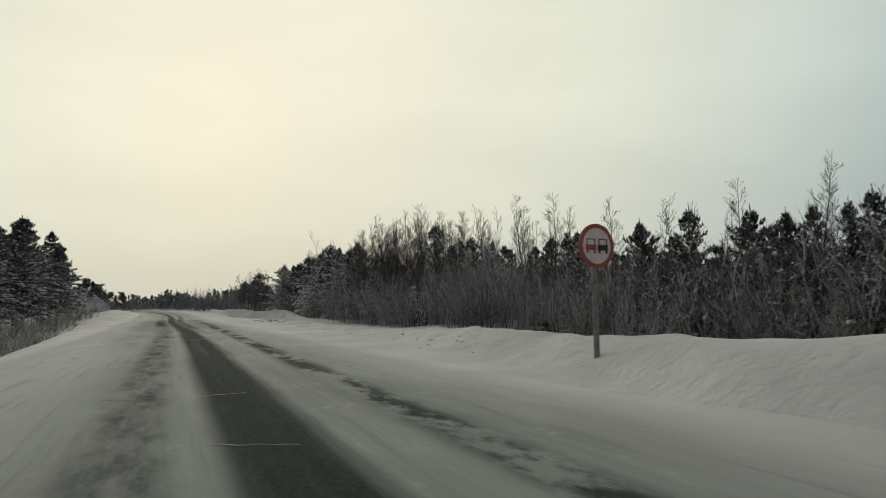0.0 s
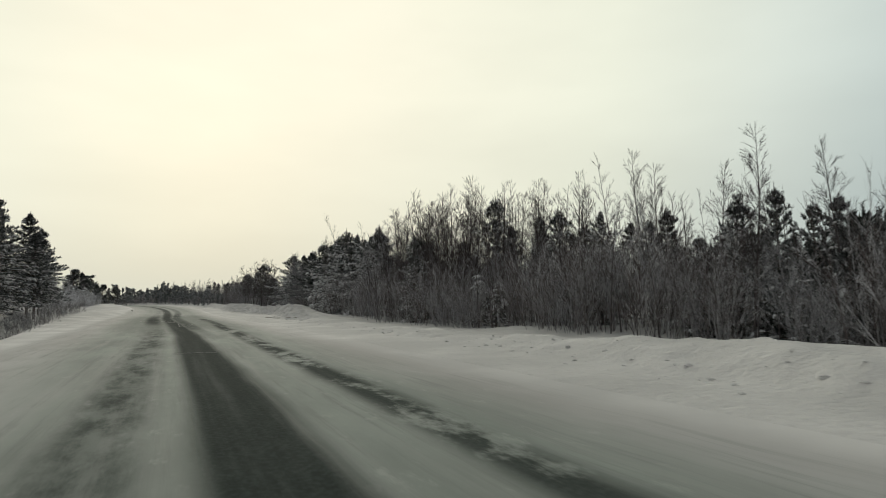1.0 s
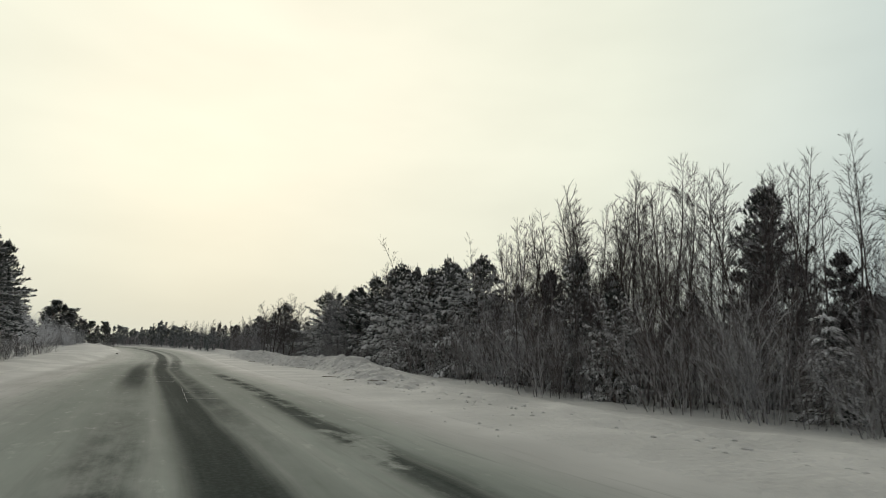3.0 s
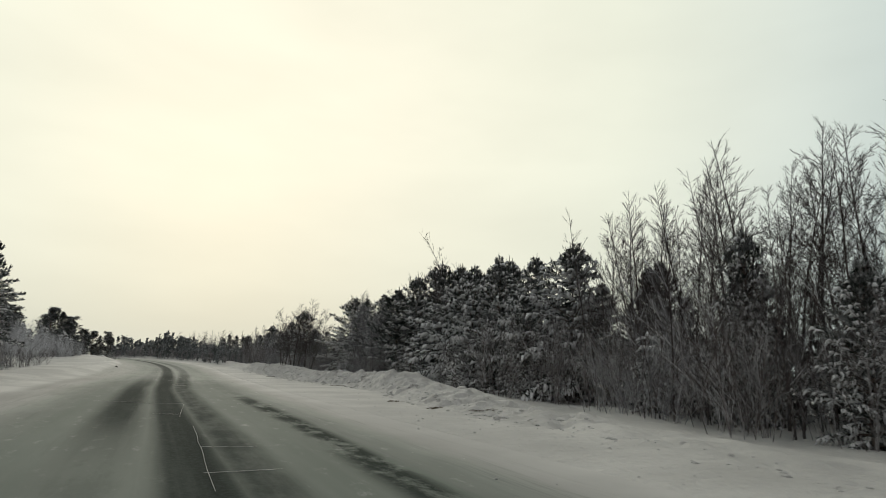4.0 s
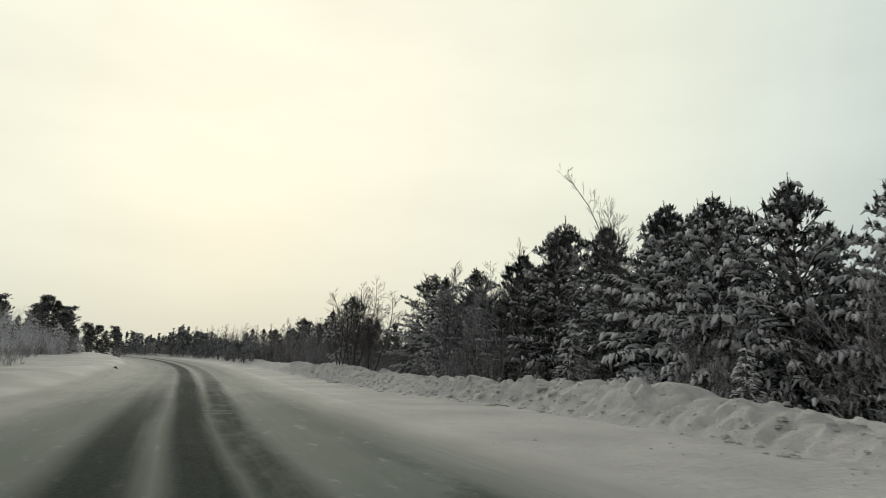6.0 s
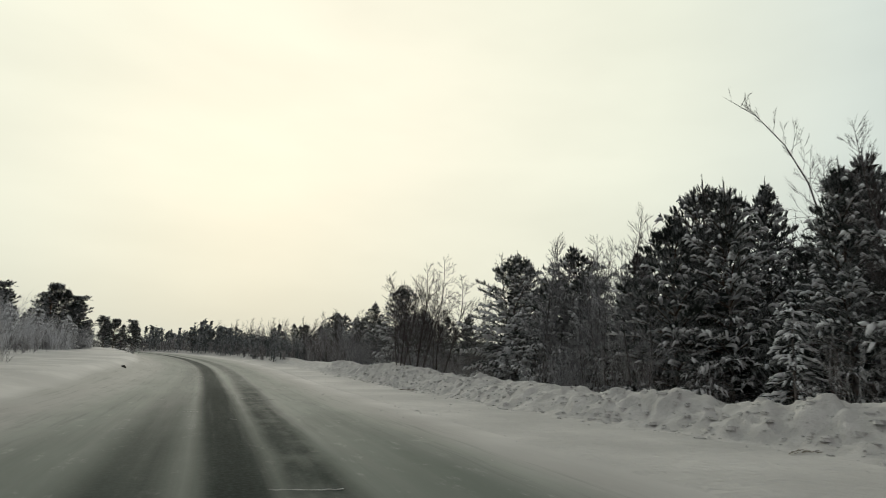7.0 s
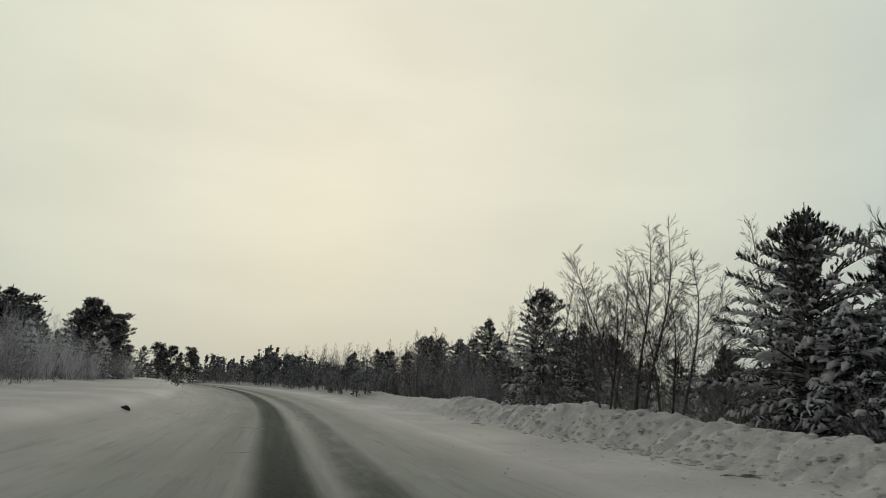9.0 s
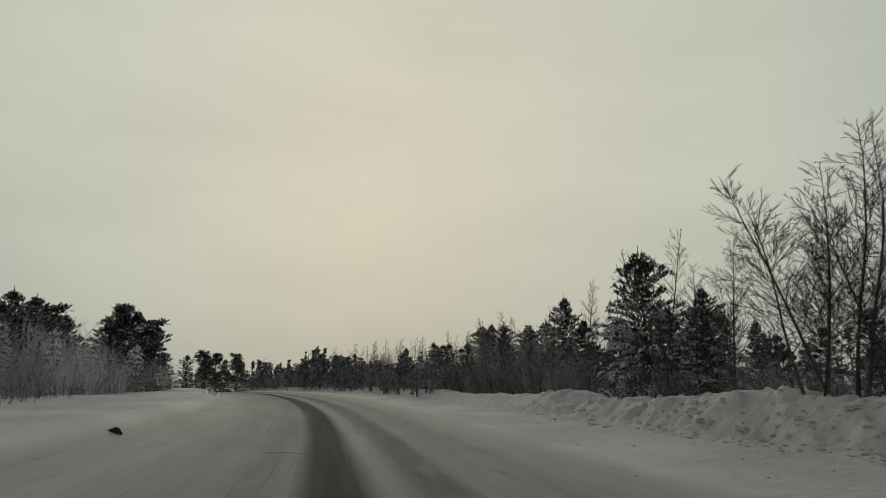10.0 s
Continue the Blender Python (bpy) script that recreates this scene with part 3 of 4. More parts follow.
def limb(shape, p, way, length, radius, depth, rng, forks, curl, rise):
    """A tapered limb that forks on; the last ones are twigs."""
    n = 1 + depth
    pts, d = [p], way.copy()
    for k in range(n):
        d = (d + Vector((rng.uniform(-curl, curl), rng.uniform(-curl, curl), rng.uniform(-curl, curl) + rise))).normalized()
        pts.append(pts[-1] + d * length / n)
    if depth == 0:
        a = d.orthogonal().normalized()
        a.rotate(Matrix.Rotation(rng.uniform(0, math.pi), 3, d))
        shape.add((p + a * radius, p - a * radius, pts[1]), ((0, 1, 2),))
        return
    shape.tube(pts, [radius * (1 - 0.6 * k / n) for k in range(n + 1)], 3)
    forks = forks + 5 if depth == 1 else forks
    for k in range(forks):
        t = 0.22 + 0.78 * (k + rng.random()) / forks
        i = min(n - 1, int(t * n))
        q = pts[i].lerp(pts[i + 1], min(1, t * n - i))
        along = (pts[i + 1] - pts[i]).normalized()
        side = along.orthogonal().normalized()
        side.rotate(Matrix.Rotation(rng.uniform(0, math.tau), 3, along))
        spread = rng.uniform(0.3, 0.7) if depth > 1 else rng.uniform(0.15, 0.5)
        limb(shape, q, (along + side * spread).normalized(), length * (rng.uniform(0.34, 0.62) if depth > 1 else rng.uniform(0.4, 0.85)) * (1.15 - 0.5 * t), max(0.005, radius * 0.5), depth - 1, rng, max(3, forks - 1), curl * 1.2, rise)


def birch(name, rng, height, stems, forks, lean=0.12, dense=6.0, reach=0.17, bow=(0, 0, 0), rise=(0.8, 2.2), stout=1.0, bark=BIRCH_BARK, twig=BIRCH_TWIG):
    """A bare birch: one or more upright stems, fine twigs."""
    root = thing(name, "", "birch tree")
    wood, fine = Shape(), Shape()
    for s in range(stems):
        w = math.tau * s / stems + rng.uniform(-0.4, 0.4)
        tilt = rng.uniform(0.3, 1.0) * lean * (1 if stems > 1 else 0.4)
        h = height * (1 if s == 0 else rng.uniform(0.65, 0.95))
        d = Vector((tilt * math.cos(w), tilt * math.sin(w), 1)).normalized()
        base = Vector((0.2 * math.cos(w), 0.2 * math.sin(w), -0.4)) * (1 if stems > 1 else 0.3)
        pts = [base]
        for k in range(8):
            d = (d + Vector((rng.uniform(-0.07, 0.07), rng.uniform(-0.07, 0.07), 0.05)) + Vector(bow) * (k > 3)).normalized()
            pts.append(pts[-1] + d * h / 8)
        r0 = (0.0045 * h + 0.008) * stout
        wood.tube(pts, [r0 * (1 - 0.9 * k / 8) for k in range(9)], 6)
        count = int(h * dense)
        for k in range(count):
            t = 0.22 + 0.76 * (k + rng.random()) / count
            i = min(7, int(t * 8))
            p = pts[i].lerp(pts[i + 1], t * 8 - i)
            a = rng.uniform(0, math.tau)
            up = rng.uniform(*rise)
            way = Vector((math.cos(a), math.sin(a), up)).normalized()
            ln = (reach * h * (1.05 - t) + 0.35) * rng.uniform(0.55, 1.1)
            limb(fine, p, way, ln, 0.0045 + 0.004 * ln, 2 if ln > 0.6 else 1, rng, forks, 0.17, 0.05)
    part("trunk", wood, bark, root)
    part("crown", fine, twig, root, "bare frosted twigs")
    return root


def shrub(name, rng, height, stems, forks, bark=TWIG):
    """A leafless thicket shrub, white with rime."""
    root = thing(name, "", "shrub")
    wood = Shape()
    for s in range(stems):
        a, r = rng.uniform(0, math.tau), rng.uniform(0, 0.5)
        d = Vector((math.cos(a) * r * 0.8, math.sin(a) * r * 0.8, 1)).normalized()
        limb(wood, Vector((math.cos(a) * r, math.sin(a) * r, -0.3)), d, height * rng.uniform(0.5, 1.05), 0.011, 2, rng, forks, 0.17, 0.06)
    part("crown", wood, bark, root)
    return root


def sapling(name, rng, height):
    """A young conifer bowed under thick snow."""
    root = thing(name, "", "young conifer")
    wood, green, white = Shape(), Shape(), Shape()
    wood.tube([Vector((0, 0, -0.3)), Vector((0.03, 0, height * 0.5)), Vector((0, 0.02, height))], [0.05, 0.03, 0.01], 5)
    z = 0.25
    while z < height:
        k = z / height
        for n in range(6):
            a = rng.uniform(0, math.tau)
            ln = (1 - k) * height * 0.3 * rng.uniform(0.7, 1.15) + 0.12
            out = Vector((math.cos(a), math.sin(a), 0))
            s = Vector((0, 0, z))
            e = s + out * ln + Vector((0, 0, -0.45 * ln))
            wood.tube([s, s.lerp(e, 0.5) + Vector((0, 0, 0.08 * ln)), e], [0.012, 0.01, 0.005], 3)
            for q in range(4):
                p = s.lerp(e, 0.3 + 0.7 * q / 4)
                d = (out + Vector((rng.uniform(-0.6, 0.6), rng.uniform(-0.6, 0.6), rng.uniform(-0.7, 0.1)))).normalized()
                brush(green, p, d, 0.24, 8, 0.13, rng)
                if rng.random() < 0.72:
                    g, lift = rng.uniform(0.6, 1.4), Vector((0, 0, 0.035))
                    white.tube([p + lift, p + d * 0.14 + lift * 1.4, p + d * 0.28], [0.025 * g, 0.055 * g, 0.015], 4)
        z += rng.uniform(0.13, 0.34)
    white.blob(Vector((0, 0, height)), 0.1, 0.09, 0.13, rng)
    part("trunk", wood, PINE_BARK, root)
    part("crown", green, NEEDLE, root)
    tagged(part("snow", white, CLUMP_SNOW, root, "thick white snow weighing it down", True), kind="stuff")
    return root


RNG = random.Random(7)
UNDER = Matrix.Translation((0, 0, -500))
MASTERS = {}


def master(kind, makers):
    MASTERS[kind] = [(ob, h) for ob, h in makers]


master("pine", [(pine("pine_tree", random.Random(10 + n), h, h * c, s, FINE, sn, taper=tp), h) for n, (h, c, s, sn, tp) in enumerate(
    [(9.0, 0.05, 3.3, 0.5, 0.75), (10.0, 0.06, 3.2, 0.42, 0.85), (8.0, 0.04, 3.1, 0.6, 0.7), (9.5, 0.06, 3.1, 0.48, 0.8), (7.0, 0.04, 2.6, 0.55, 0.72)])])
master("laden", [(pine("snowy_pine_tree", random.Random(20 + n), h, h * 0.05, 3.5, (0.34, 6, 0.22, 10, 0.115, 0.95), sn, taper=0.74), h) for n, (h, sn) in enumerate(((8.5, 0.8), (9.0, 0.95), (8.0, 0.7)))])
master("broad", [(pine("broad_pine_tree", random.Random(25), 9.0, 0.3, 4.3, FINE, 0.6, taper=0.7), 9.0)])
master("middle", [(pine("pine_tree", random.Random(30 + n), h, h * 0.06, 3.0, MIDDLE, sn, taper=0.78), h) for n, (h, sn) in enumerate(((9.0, 0.3), (10.0, 0.4), (8.0, 0.22)))])
master("back", [(pine("pine_tree", random.Random(40 + n), h, h * 0.15, 2.5, COARSE, 0.16, taper=0.8), h) for n, h in enumerate((9.0, 10.0, 11.0))])
master("bush", [(pine("young_pine_tree", random.Random(45 + n), 3.6, 0.15, 1.9, (0.45, 5, 0.42, 7, 0.2, 1.2), 0.25, taper=0.75), 3.6) for n in range(2)])
master("old", [(old_pine("old_pine_tree", random.Random(50 + n), 9.0, s, lo), 9.3) for n, (s, lo) in enumerate([(2.3, 0.12), (2.3, 0.2), (2.1, 0.28)])])
master("dark", [(pine("tall_pine_tree", random.Random(60 + n), h, h * 0.2, s, (0.38, 7, 0.33, 9, 0.17, 1.0), 0.4, OLD_NEEDLE, taper=0.95), h) for n, (h, s) in enumerate([(13.0, 3.9), (12.0, 3.5)])])
master("birch", [(birch("birch_tree", random.Random(70 + n), h, s, 5, dense=8.6 / (0.5 + 0.5 * s), reach=0.24, rise=(0.7, 1.9), stout=1.3), h * 1.03) for n, (h, s) in enumerate(((9.0, 1), (10.0, 1), (8.5, 2)))])
master("slim", [(birch("birch_tree", random.Random(80 + n), h, 1, 4, dense=4.6, reach=0.2), h * 1.03) for n, h in enumerate((9.0, 10.0, 8.0))])
master("stem", [(birch("young_birch_tree", random.Random(85 + n), h, 1, 4, 0.16, 2.6, 0.14, stout=0.9), h) for n, h in enumerate((6.0, 7.0, 5.5, 6.5))])
master("frosted", [(birch("frosted_birch_tree", random.Random(160 + n), h, s, 5, 0.2, 9.0 / (0.5 + 0.5 * s), 0.26, rise=(0.6, 1.7), twig=FROST_TWIG), h) for n, (h, s) in enumerate(((6.0, 2), (7.0, 1), (5.5, 3)))])
master("frost", [(shrub("frosted_shrub", random.Random(170 + n), h, 12, 5, FROST_TWIG), h) for n, h in enumerate((2.4, 3.0, 1.8))])
master("clump", [(birch("birch_tree", random.Random(90 + n), 6.6, 3, 5, 0.42, 9.0, 0.3, (-0.08, 0, 0), (0.2, 1.2), 1.5), 6.3) for n in range(3)])
master("bent", [(birch("birch_tree", random.Random(99), 12.4, 1, 4, 0.1, 2.6, 0.18, (-0.1, 0.2, -0.12)), 11.8)])
master("shrub", [(shrub("shrub", random.Random(110 + n), h, 10, 5), h) for n, h in enumerate((2.6, 3.2, 2.2, 3.6))])
master("low", [(shrub("low_shrub", random.Random(130 + n), 1.2, 7, 4), 1.2) for n in range(2)])
master("rime", [(shrub("rimed_bush", random.Random(140 + n), 3.0, 16, 5, RIME), 3.0) for n in range(2)])
master("sapling", [(sapling("young_conifer", random.Random(150 + n), h), h) for n, h in enumerate((3.2, 2.4))])
LABELS = {
    "broad": ("broad dense pine with snow on its drooping boughs", "forest edge pines"),
    "laden": ("bushy pine with boughs bent under thick white snow", "snow-laden pines"),
    "pine": ("bushy green pine with snow on its boughs at the forest edge", "forest edge pines"),
    "back": ("snow-dusted pine standing deeper in the dense forest", "forest pines"),
    "middle": ("bushy dark pine with a little snow in the forest", "forest pines"),
    "bush": ("low dark bushy young pine filling the forest understorey", "understorey pines"),
    "slim": ("slender bare grey birch deeper in the forest", "forest birches"),
    "dark": ("tall dark dense pine with snow patches across the road", "tall pines"),
    "old": ("tall dark old pine with a broad cloud-like crown", "old pines"),
    "stem": ("thin bare young birch in the roadside thicket", "young birches"),
    "frosted": ("bare birch grey-white with frost among the small pines", "frosted birches"),
    "frost": ("leafless shrub grey-white with frost behind the snow bank", "frosted shrubs"),
    "birch": ("bare grey birch with fine frosted twigs among pines", "forest birches"),
    "bent": ("thin bare birch with its top bowed over", "forest birches"),
    "clump": ("bare many-stemmed birch spreading over the ploughed snow bank", "bank birches"),
    "shrub": ("leafless thicket shrub white with hoarfrost at forest edge", "thicket shrubs"),
    "low": ("low leafless frosted shrub standing in deep roadside snow", "low shrubs"),
    "rime": ("tall bare bush grey-white with rime before dark pines", "rimed bushes"),
    "sapling": ("young conifer bowed under thick snow before the forest", "snowy saplings"),
}
USED = set()


def plant(kind, x, y, height=None, pick=None, broad=1.0):
    """Sets one tree of a kind at x, y on the land."""
    stock = MASTERS[kind]
    n = RNG.randrange(len(stock)) if pick is None else pick % len(stock)
    ob, h = stock[n]
    k = (height or h * RNG.uniform(0.8, 1.1)) / h
    wide = k * broad * RNG.uniform(0.9, 1.12)
    m = Matrix.LocRotScale((x, y, ground_at(x, y) - 0.05), Euler((0, 0, 0.0 if kind in ("bent", "clump") else RNG.uniform(0, math.tau))), (wide, wide, k))
    if (kind, n) in USED:
        copy_thing(ob, m @ Matrix.Diagonal((*(1 / v for v in ob.scale), 1)))
    else:
        USED.add((kind, n))
        ob.matrix_basis = m
        tagged(ob, LABELS[kind][0], group=LABELS[kind][1])


THICKET = []


def scatter(kind, x, y, height):
    """Notes one plant that goes into the joined thicket."""
    ob, h = RNG.choice(MASTERS[kind])
    k = height / h
    THICKET.append((ob.children[0].data, Matrix.LocRotScale((x, y, ground_at(x, y) - 0.05), Euler((0, 0, RNG.uniform(0, math.tau))), (k, k, k))))


def build_thicket():
    verts, faces, first = [], [], 0
    for me, m in THICKET:
        co = np.empty(len(me.vertices) * 3)
        me.vertices.foreach_get("co", co)
        w = np.array(m)
        verts.append(co.reshape(-1, 3) @ w[:3, :3].T + w[:3, 3])
        faces += [tuple(i + first for i in p.vertices) for p in me.polygons]
        first += len(me.vertices)
    me = bpy.data.meshes.new("undergrowth")
    me.from_pydata(np.concatenate(verts).tolist(), [], faces)
    me.materials.append(TWIG)
    tagged(new("undergrowth", me), "dense frosted brown undergrowth of bare shrubs below the birches", "undergrowth", kind="stuff")


TAKEN = []


def free(x, y, gap):
    if all((x - a) ** 2 + (y - b) ** 2 > gap * gap for a, b in TAKEN):
        TAKEN.append((x, y))
        return True
    return False


# trees that stand out: x, y, height of the top over the road
for kind, spots in (
    ("pine", [(19.5, 94, 9.9), (19.5, 89, 9.2), (24.6, 100.5, 12.6), (25, 97, 11.6), (27, 93.5, 12.4), (26, 89.5, 11.4)]),
    ("pine", [(24, 85.5, 10.2), (20.8, 113.5, 9.7), (16.8, 130.3, 9.3), (17, 142, 8.3), (16.8, 149, 7.0), (16.6, 156, 7.8), (16.5, 160, 8.2), (18, 170, 9.2), (22, 103, 8.6)]),
    ("pine", [(23, 52, 9.6), (22, 44.5, 7.0), (22, 42.5, 7.2), (21, 37.5, 6.2), (22, 30, 6.0), (22, 20.5, 6.0), (21, 12.8, 4.9), (20, 61, 7.5), (17.5, 126, 6.4), (18, 106, 7.0)]),
    ("laden", [(19.2, 84.5, 9.2), (18.9, 81.6, 8.8), (19.4, 78.4, 8.7), (19.6, 75, 8.4), (19.8, 71.8, 8.7)]),
    ("birch", [(22, 69, 10.4), (22, 65, 11), (22.5, 61.5, 12.2), (23, 58, 12), (22.5, 55, 10.8), (23, 51, 10.5), (22.5, 47, 9.6), (22, 44, 9.0), (22, 40.5, 9.1), (23, 36, 9.4)]),
    ("birch", [(23, 32, 7.8), (22, 26, 7.4), (22, 21, 6.8), (22, 18.5, 6.6), (22.5, 15, 7.0), (21, 13, 5.6), (21, 106, 9.6), (21.5, 103, 11), (16.6, 129, 10.2), (16.8, 123.5, 8.2)]),
    ("birch", [(18, 115, 7.4), (23, 108, 10.3), (22, 100, 10.4), (22.2, 90.5, 10.6), (17.2, 139, 8.9), (17.3, 126.5, 7.6), (20, 114, 9.8)]),
    ("birch", [(20.6, 67, 9.8), (21, 63, 10.8), (20.8, 60, 10.2), (21.2, 56.5, 10.6), (21, 53, 10.2), (21.4, 49, 9.2), (20.8, 45.5, 8.6), (20.6, 42, 8.2), (21, 38.5, 8), (21.6, 33.5, 8)]),
    ("birch", [(20.2, 69.5, 9.6), (21.4, 67.8, 10.6), (19.6, 65.8, 9.4), (22.8, 66.4, 11.4), (20.4, 64.2, 10.2), (21.8, 61.8, 11.2), (19.8, 59.4, 9.6), (23.4, 60.2, 11.8), (20.2, 57.6, 10.2), (22.2, 56.2, 11.0), (19.9, 54.4, 9.2), (21.8, 52.2, 10.4), (20.3, 50.6, 8.6)]),
    ("broad", [(18.4, 111.0, 9.3), (21.2, 108.0, 9.6)]),
    ("middle", [(19.6, 9, 4.4), (20.4, 11.5, 5.0), (19.4, 14, 4.6), (20.8, 16.4, 5.2), (19.7, 19, 4.4), (20.6, 22, 5.4), (19.5, 25, 4.6), (21, 27.5, 5.6)]),
    ("bent", [(20.7, 90.8, 13.7)]),
    ("clump", [(11.6, 113.2, 7.1), (12.9, 113.6, 8.7), (14.1, 113.2, 8.0)]),
    ("sapling", [(17.6, 89.6, 3.6), (18.2, 109.2, 4.9), (18.8, 47, 2.9), (18.6, 44, 2.4), (14.6, 129, 1.9), (14.8, 131.5, 2.0), (16.0, 78, 2.2), (18, 64, 3.0), (15.0, 127, 1.5)]),
    ("dark", [(-13.4, 72, 11.4), (-14.6, 79, 12.4), (-16, 88, 13.6), (-15.8, 104, 13.8), (-13.8, 97, 10.6), (-16.3, 114.5, 13.0), (-17.5, 83, 12), (-18.5, 96, 13), (-15, 66, 11)]),
    ("old", [(-17.5, 158, 9.3), (-15.2, 158.6, 7.8), (-18.5, 160.4, 7.9), (-25, 158, 9.0), (-22.9, 157, 8.8), (-17.3, 196, 7.4), (-15.8, 197, 7.2), (-12.8, 197, 7.0), (2.9, 190, 6.2), (0.1, 190, 5.9), (-2.7, 191, 5.8)]),
):
    for i, (x, y, top) in enumerate(spots):
        TAKEN.append((x, y))
        plant(kind, x, y, top - ground_at(x, y), i, {"pine": 0.94 if y > 68 else 0.66, "middle": 0.75, "laden": 1.05, "dark": 1.1, "old": 1.05}.get(kind, 1.0))

# the forest to the right, row behind row, denser and taller to the back
def sky_line(y):
    return float(np.interp(y, [-30, 12, 20, 30, 40, 50, 60, 72, 84, 95, 105, 115, 126, 140, 160, 200, 260], [5, 5, 5.6, 6.6, 7.6, 9, 9.2, 8.2, 8.8, 9.8, 9.4, 7.6, 6.2, 7, 7, 7.4, 8]))


FOREST_Y = [-10, 20, 45, 60, 80, 112, 118, 127, 135, 200]
FOREST_X = [18.5, 18.5, 18, 17.5, 17.5, 17.8, 19, 17, 15, 14]


def edge_x(y):
    return float(np.interp(y, FOREST_Y, FOREST_X) + bend(max(y, 122)) + 0.15)


for lo, hi, tries, gap, kinds, light, dark in (
    (0.3, 4.5, 340, 1.8, ("pine", "middle", "birch", "slim"), (2, 1, 16, 8), (2, 5, 2, 2)),
    (4.5, 10, 300, 2.1, ("middle", "back", "slim"), (1, 4, 6), (3, 5, 2)),
    (10, 20, 150, 3.0, ("back", "slim"), (4, 1), (5, 2)),
):
    for _ in range(tries):
        y, off = RNG.uniform(-8, 195), RNG.uniform(lo, hi)
        x = edge_x(y) + off
        if (115 < y < 125 and x > 15.5) or not free(x, y, gap):
            continue
        kind = RNG.choices(kinds, light if y < 68 or y > 150 else dark)[0]
        low = float(np.interp(y, [30, 38, 66, 72], [1.0, 0.84, 0.86, 1.0]))
        top = sky_line(y) * RNG.uniform(0.6, 0.96) * low + 0.06 * off
        if kind in ("birch", "slim"):
            top = sky_line(y) * RNG.uniform(0.8, 1.1) + 0.05 * off + (0.8 if y < 50 else 0)
        plant(kind, x, y, top - ground_at(x, y), None, 0.72 if y < 68 and kind in ("pine", "middle") else 1.0)
for _ in range(48):
    y, off = RNG.uniform(38, 69), RNG.uniform(1.0, 7.5)
    x = edge_x(y) + off
    if free(x, y, 0.9):
        plant("slim", x, y, sky_line(y) * RNG.uniform(0.85, 1.12) + 0.1 * off)
for n in range(430):
    y, off = (RNG.uniform(-6, 26) if n > 330 else RNG.uniform(-6, 70) if n > 240 else RNG.uniform(-6, 150)), RNG.uniform(0.9, 9)
    off += 1.8 if 28 < y < 68 else 0
    x = edge_x(y) + off
    if (113 < y < 127 and 14.5 < x < 21.5) or not free(x, y, 1.15):
        continue
    plant("bush", x, y, RNG.uniform(2.4, 4.6) + (0.16 * off if y < 68 else 0))

# thicket along the forest edge
for _ in range(420):
    y = RNG.uniform(-6, 175)
    x = edge_x(y) - 1.2 + abs(RNG.gauss(0, 1.5))
    if 116 < y < 125 and x > 15.5 or (68 < y < 112 and RNG.random() < 0.7):
        continue
    if free(x, y, 0.8):
        plant("shrub", x, y, RNG.uniform(1.6, 3.6) * (1.25 if y < 75 else 1.0))
for _ in range(260):
    y = RNG.uniform(0, 72)
    x = edge_x(y) + RNG.uniform(0, 6)
    if free(x, y, 0.55):
        scatter("shrub", x, y, RNG.uniform(1.4, 4.4))
# thin young birches, stem by stem
for _ in range(230):
    y = RNG.uniform(2, 72)
    x = edge_x(y) - 0.2 + RNG.uniform(0, 5)
    if free(x, y, 0.6):
        plant("stem", x, y, sky_line(y) * RNG.uniform(0.55, 1.02))

# frost-grey birches and shrubs between the pines
for lo, hi, n, near, far in ((116, 178, 44, -1.4, 2.2), (94, 114, 16, -0.8, 1.6), (4, 66, 26, -0.6, 2.5)):
    for _ in range(n):
        y = RNG.uniform(lo, hi)
        x = edge_x(y) + RNG.uniform(near, far)
        if not (116 < y < 125 and x > 16.5) and free(x, y, 0.6):
            plant("frosted", x, y, sky_line(y) * RNG.uniform(0.6, 0.98))
for lo, hi, n in ((122, 178, 70), (94, 114, 22), (4, 66, 40)):
    for _ in range(n):
        y = RNG.uniform(lo, hi)
        x = edge_x(y) + RNG.uniform(-1.6, 0.8)
        if free(x, y, 0.6):
            plant("frost", x, y, RNG.uniform(1.4, 3.2))

# low thicket in the gap of the forest
for _ in range(46):
    y, x = RNG.uniform(115, 125), RNG.uniform(15.5, 22)
    if free(x, y, 0.8):
        plant("shrub", x, y, RNG.uniform(1.3, 2.6))
# low dark bushes at the inside of the bend
plant("low", -6.9, 143.5, 1.2)
plant("low", -7.4, 145.0, 1.0)

# the left side: bushes on the verge, then woods
for _ in range(150):
    y = RNG.uniform(12, 175)
    x = float(np.interp(y, [10, 30, 60, 100, 130, 175], [-5.6, -6.6, -8.6, -11, -12, -17])) - abs(RNG.gauss(0, 3.5))
    if free(x, y, 1.0):
        plant("low" if RNG.random() < 0.55 else "shrub", x, y, RNG.uniform(0.8, 1.6) if RNG.random() < 0.5 else RNG.uniform(1.2, 3.0))
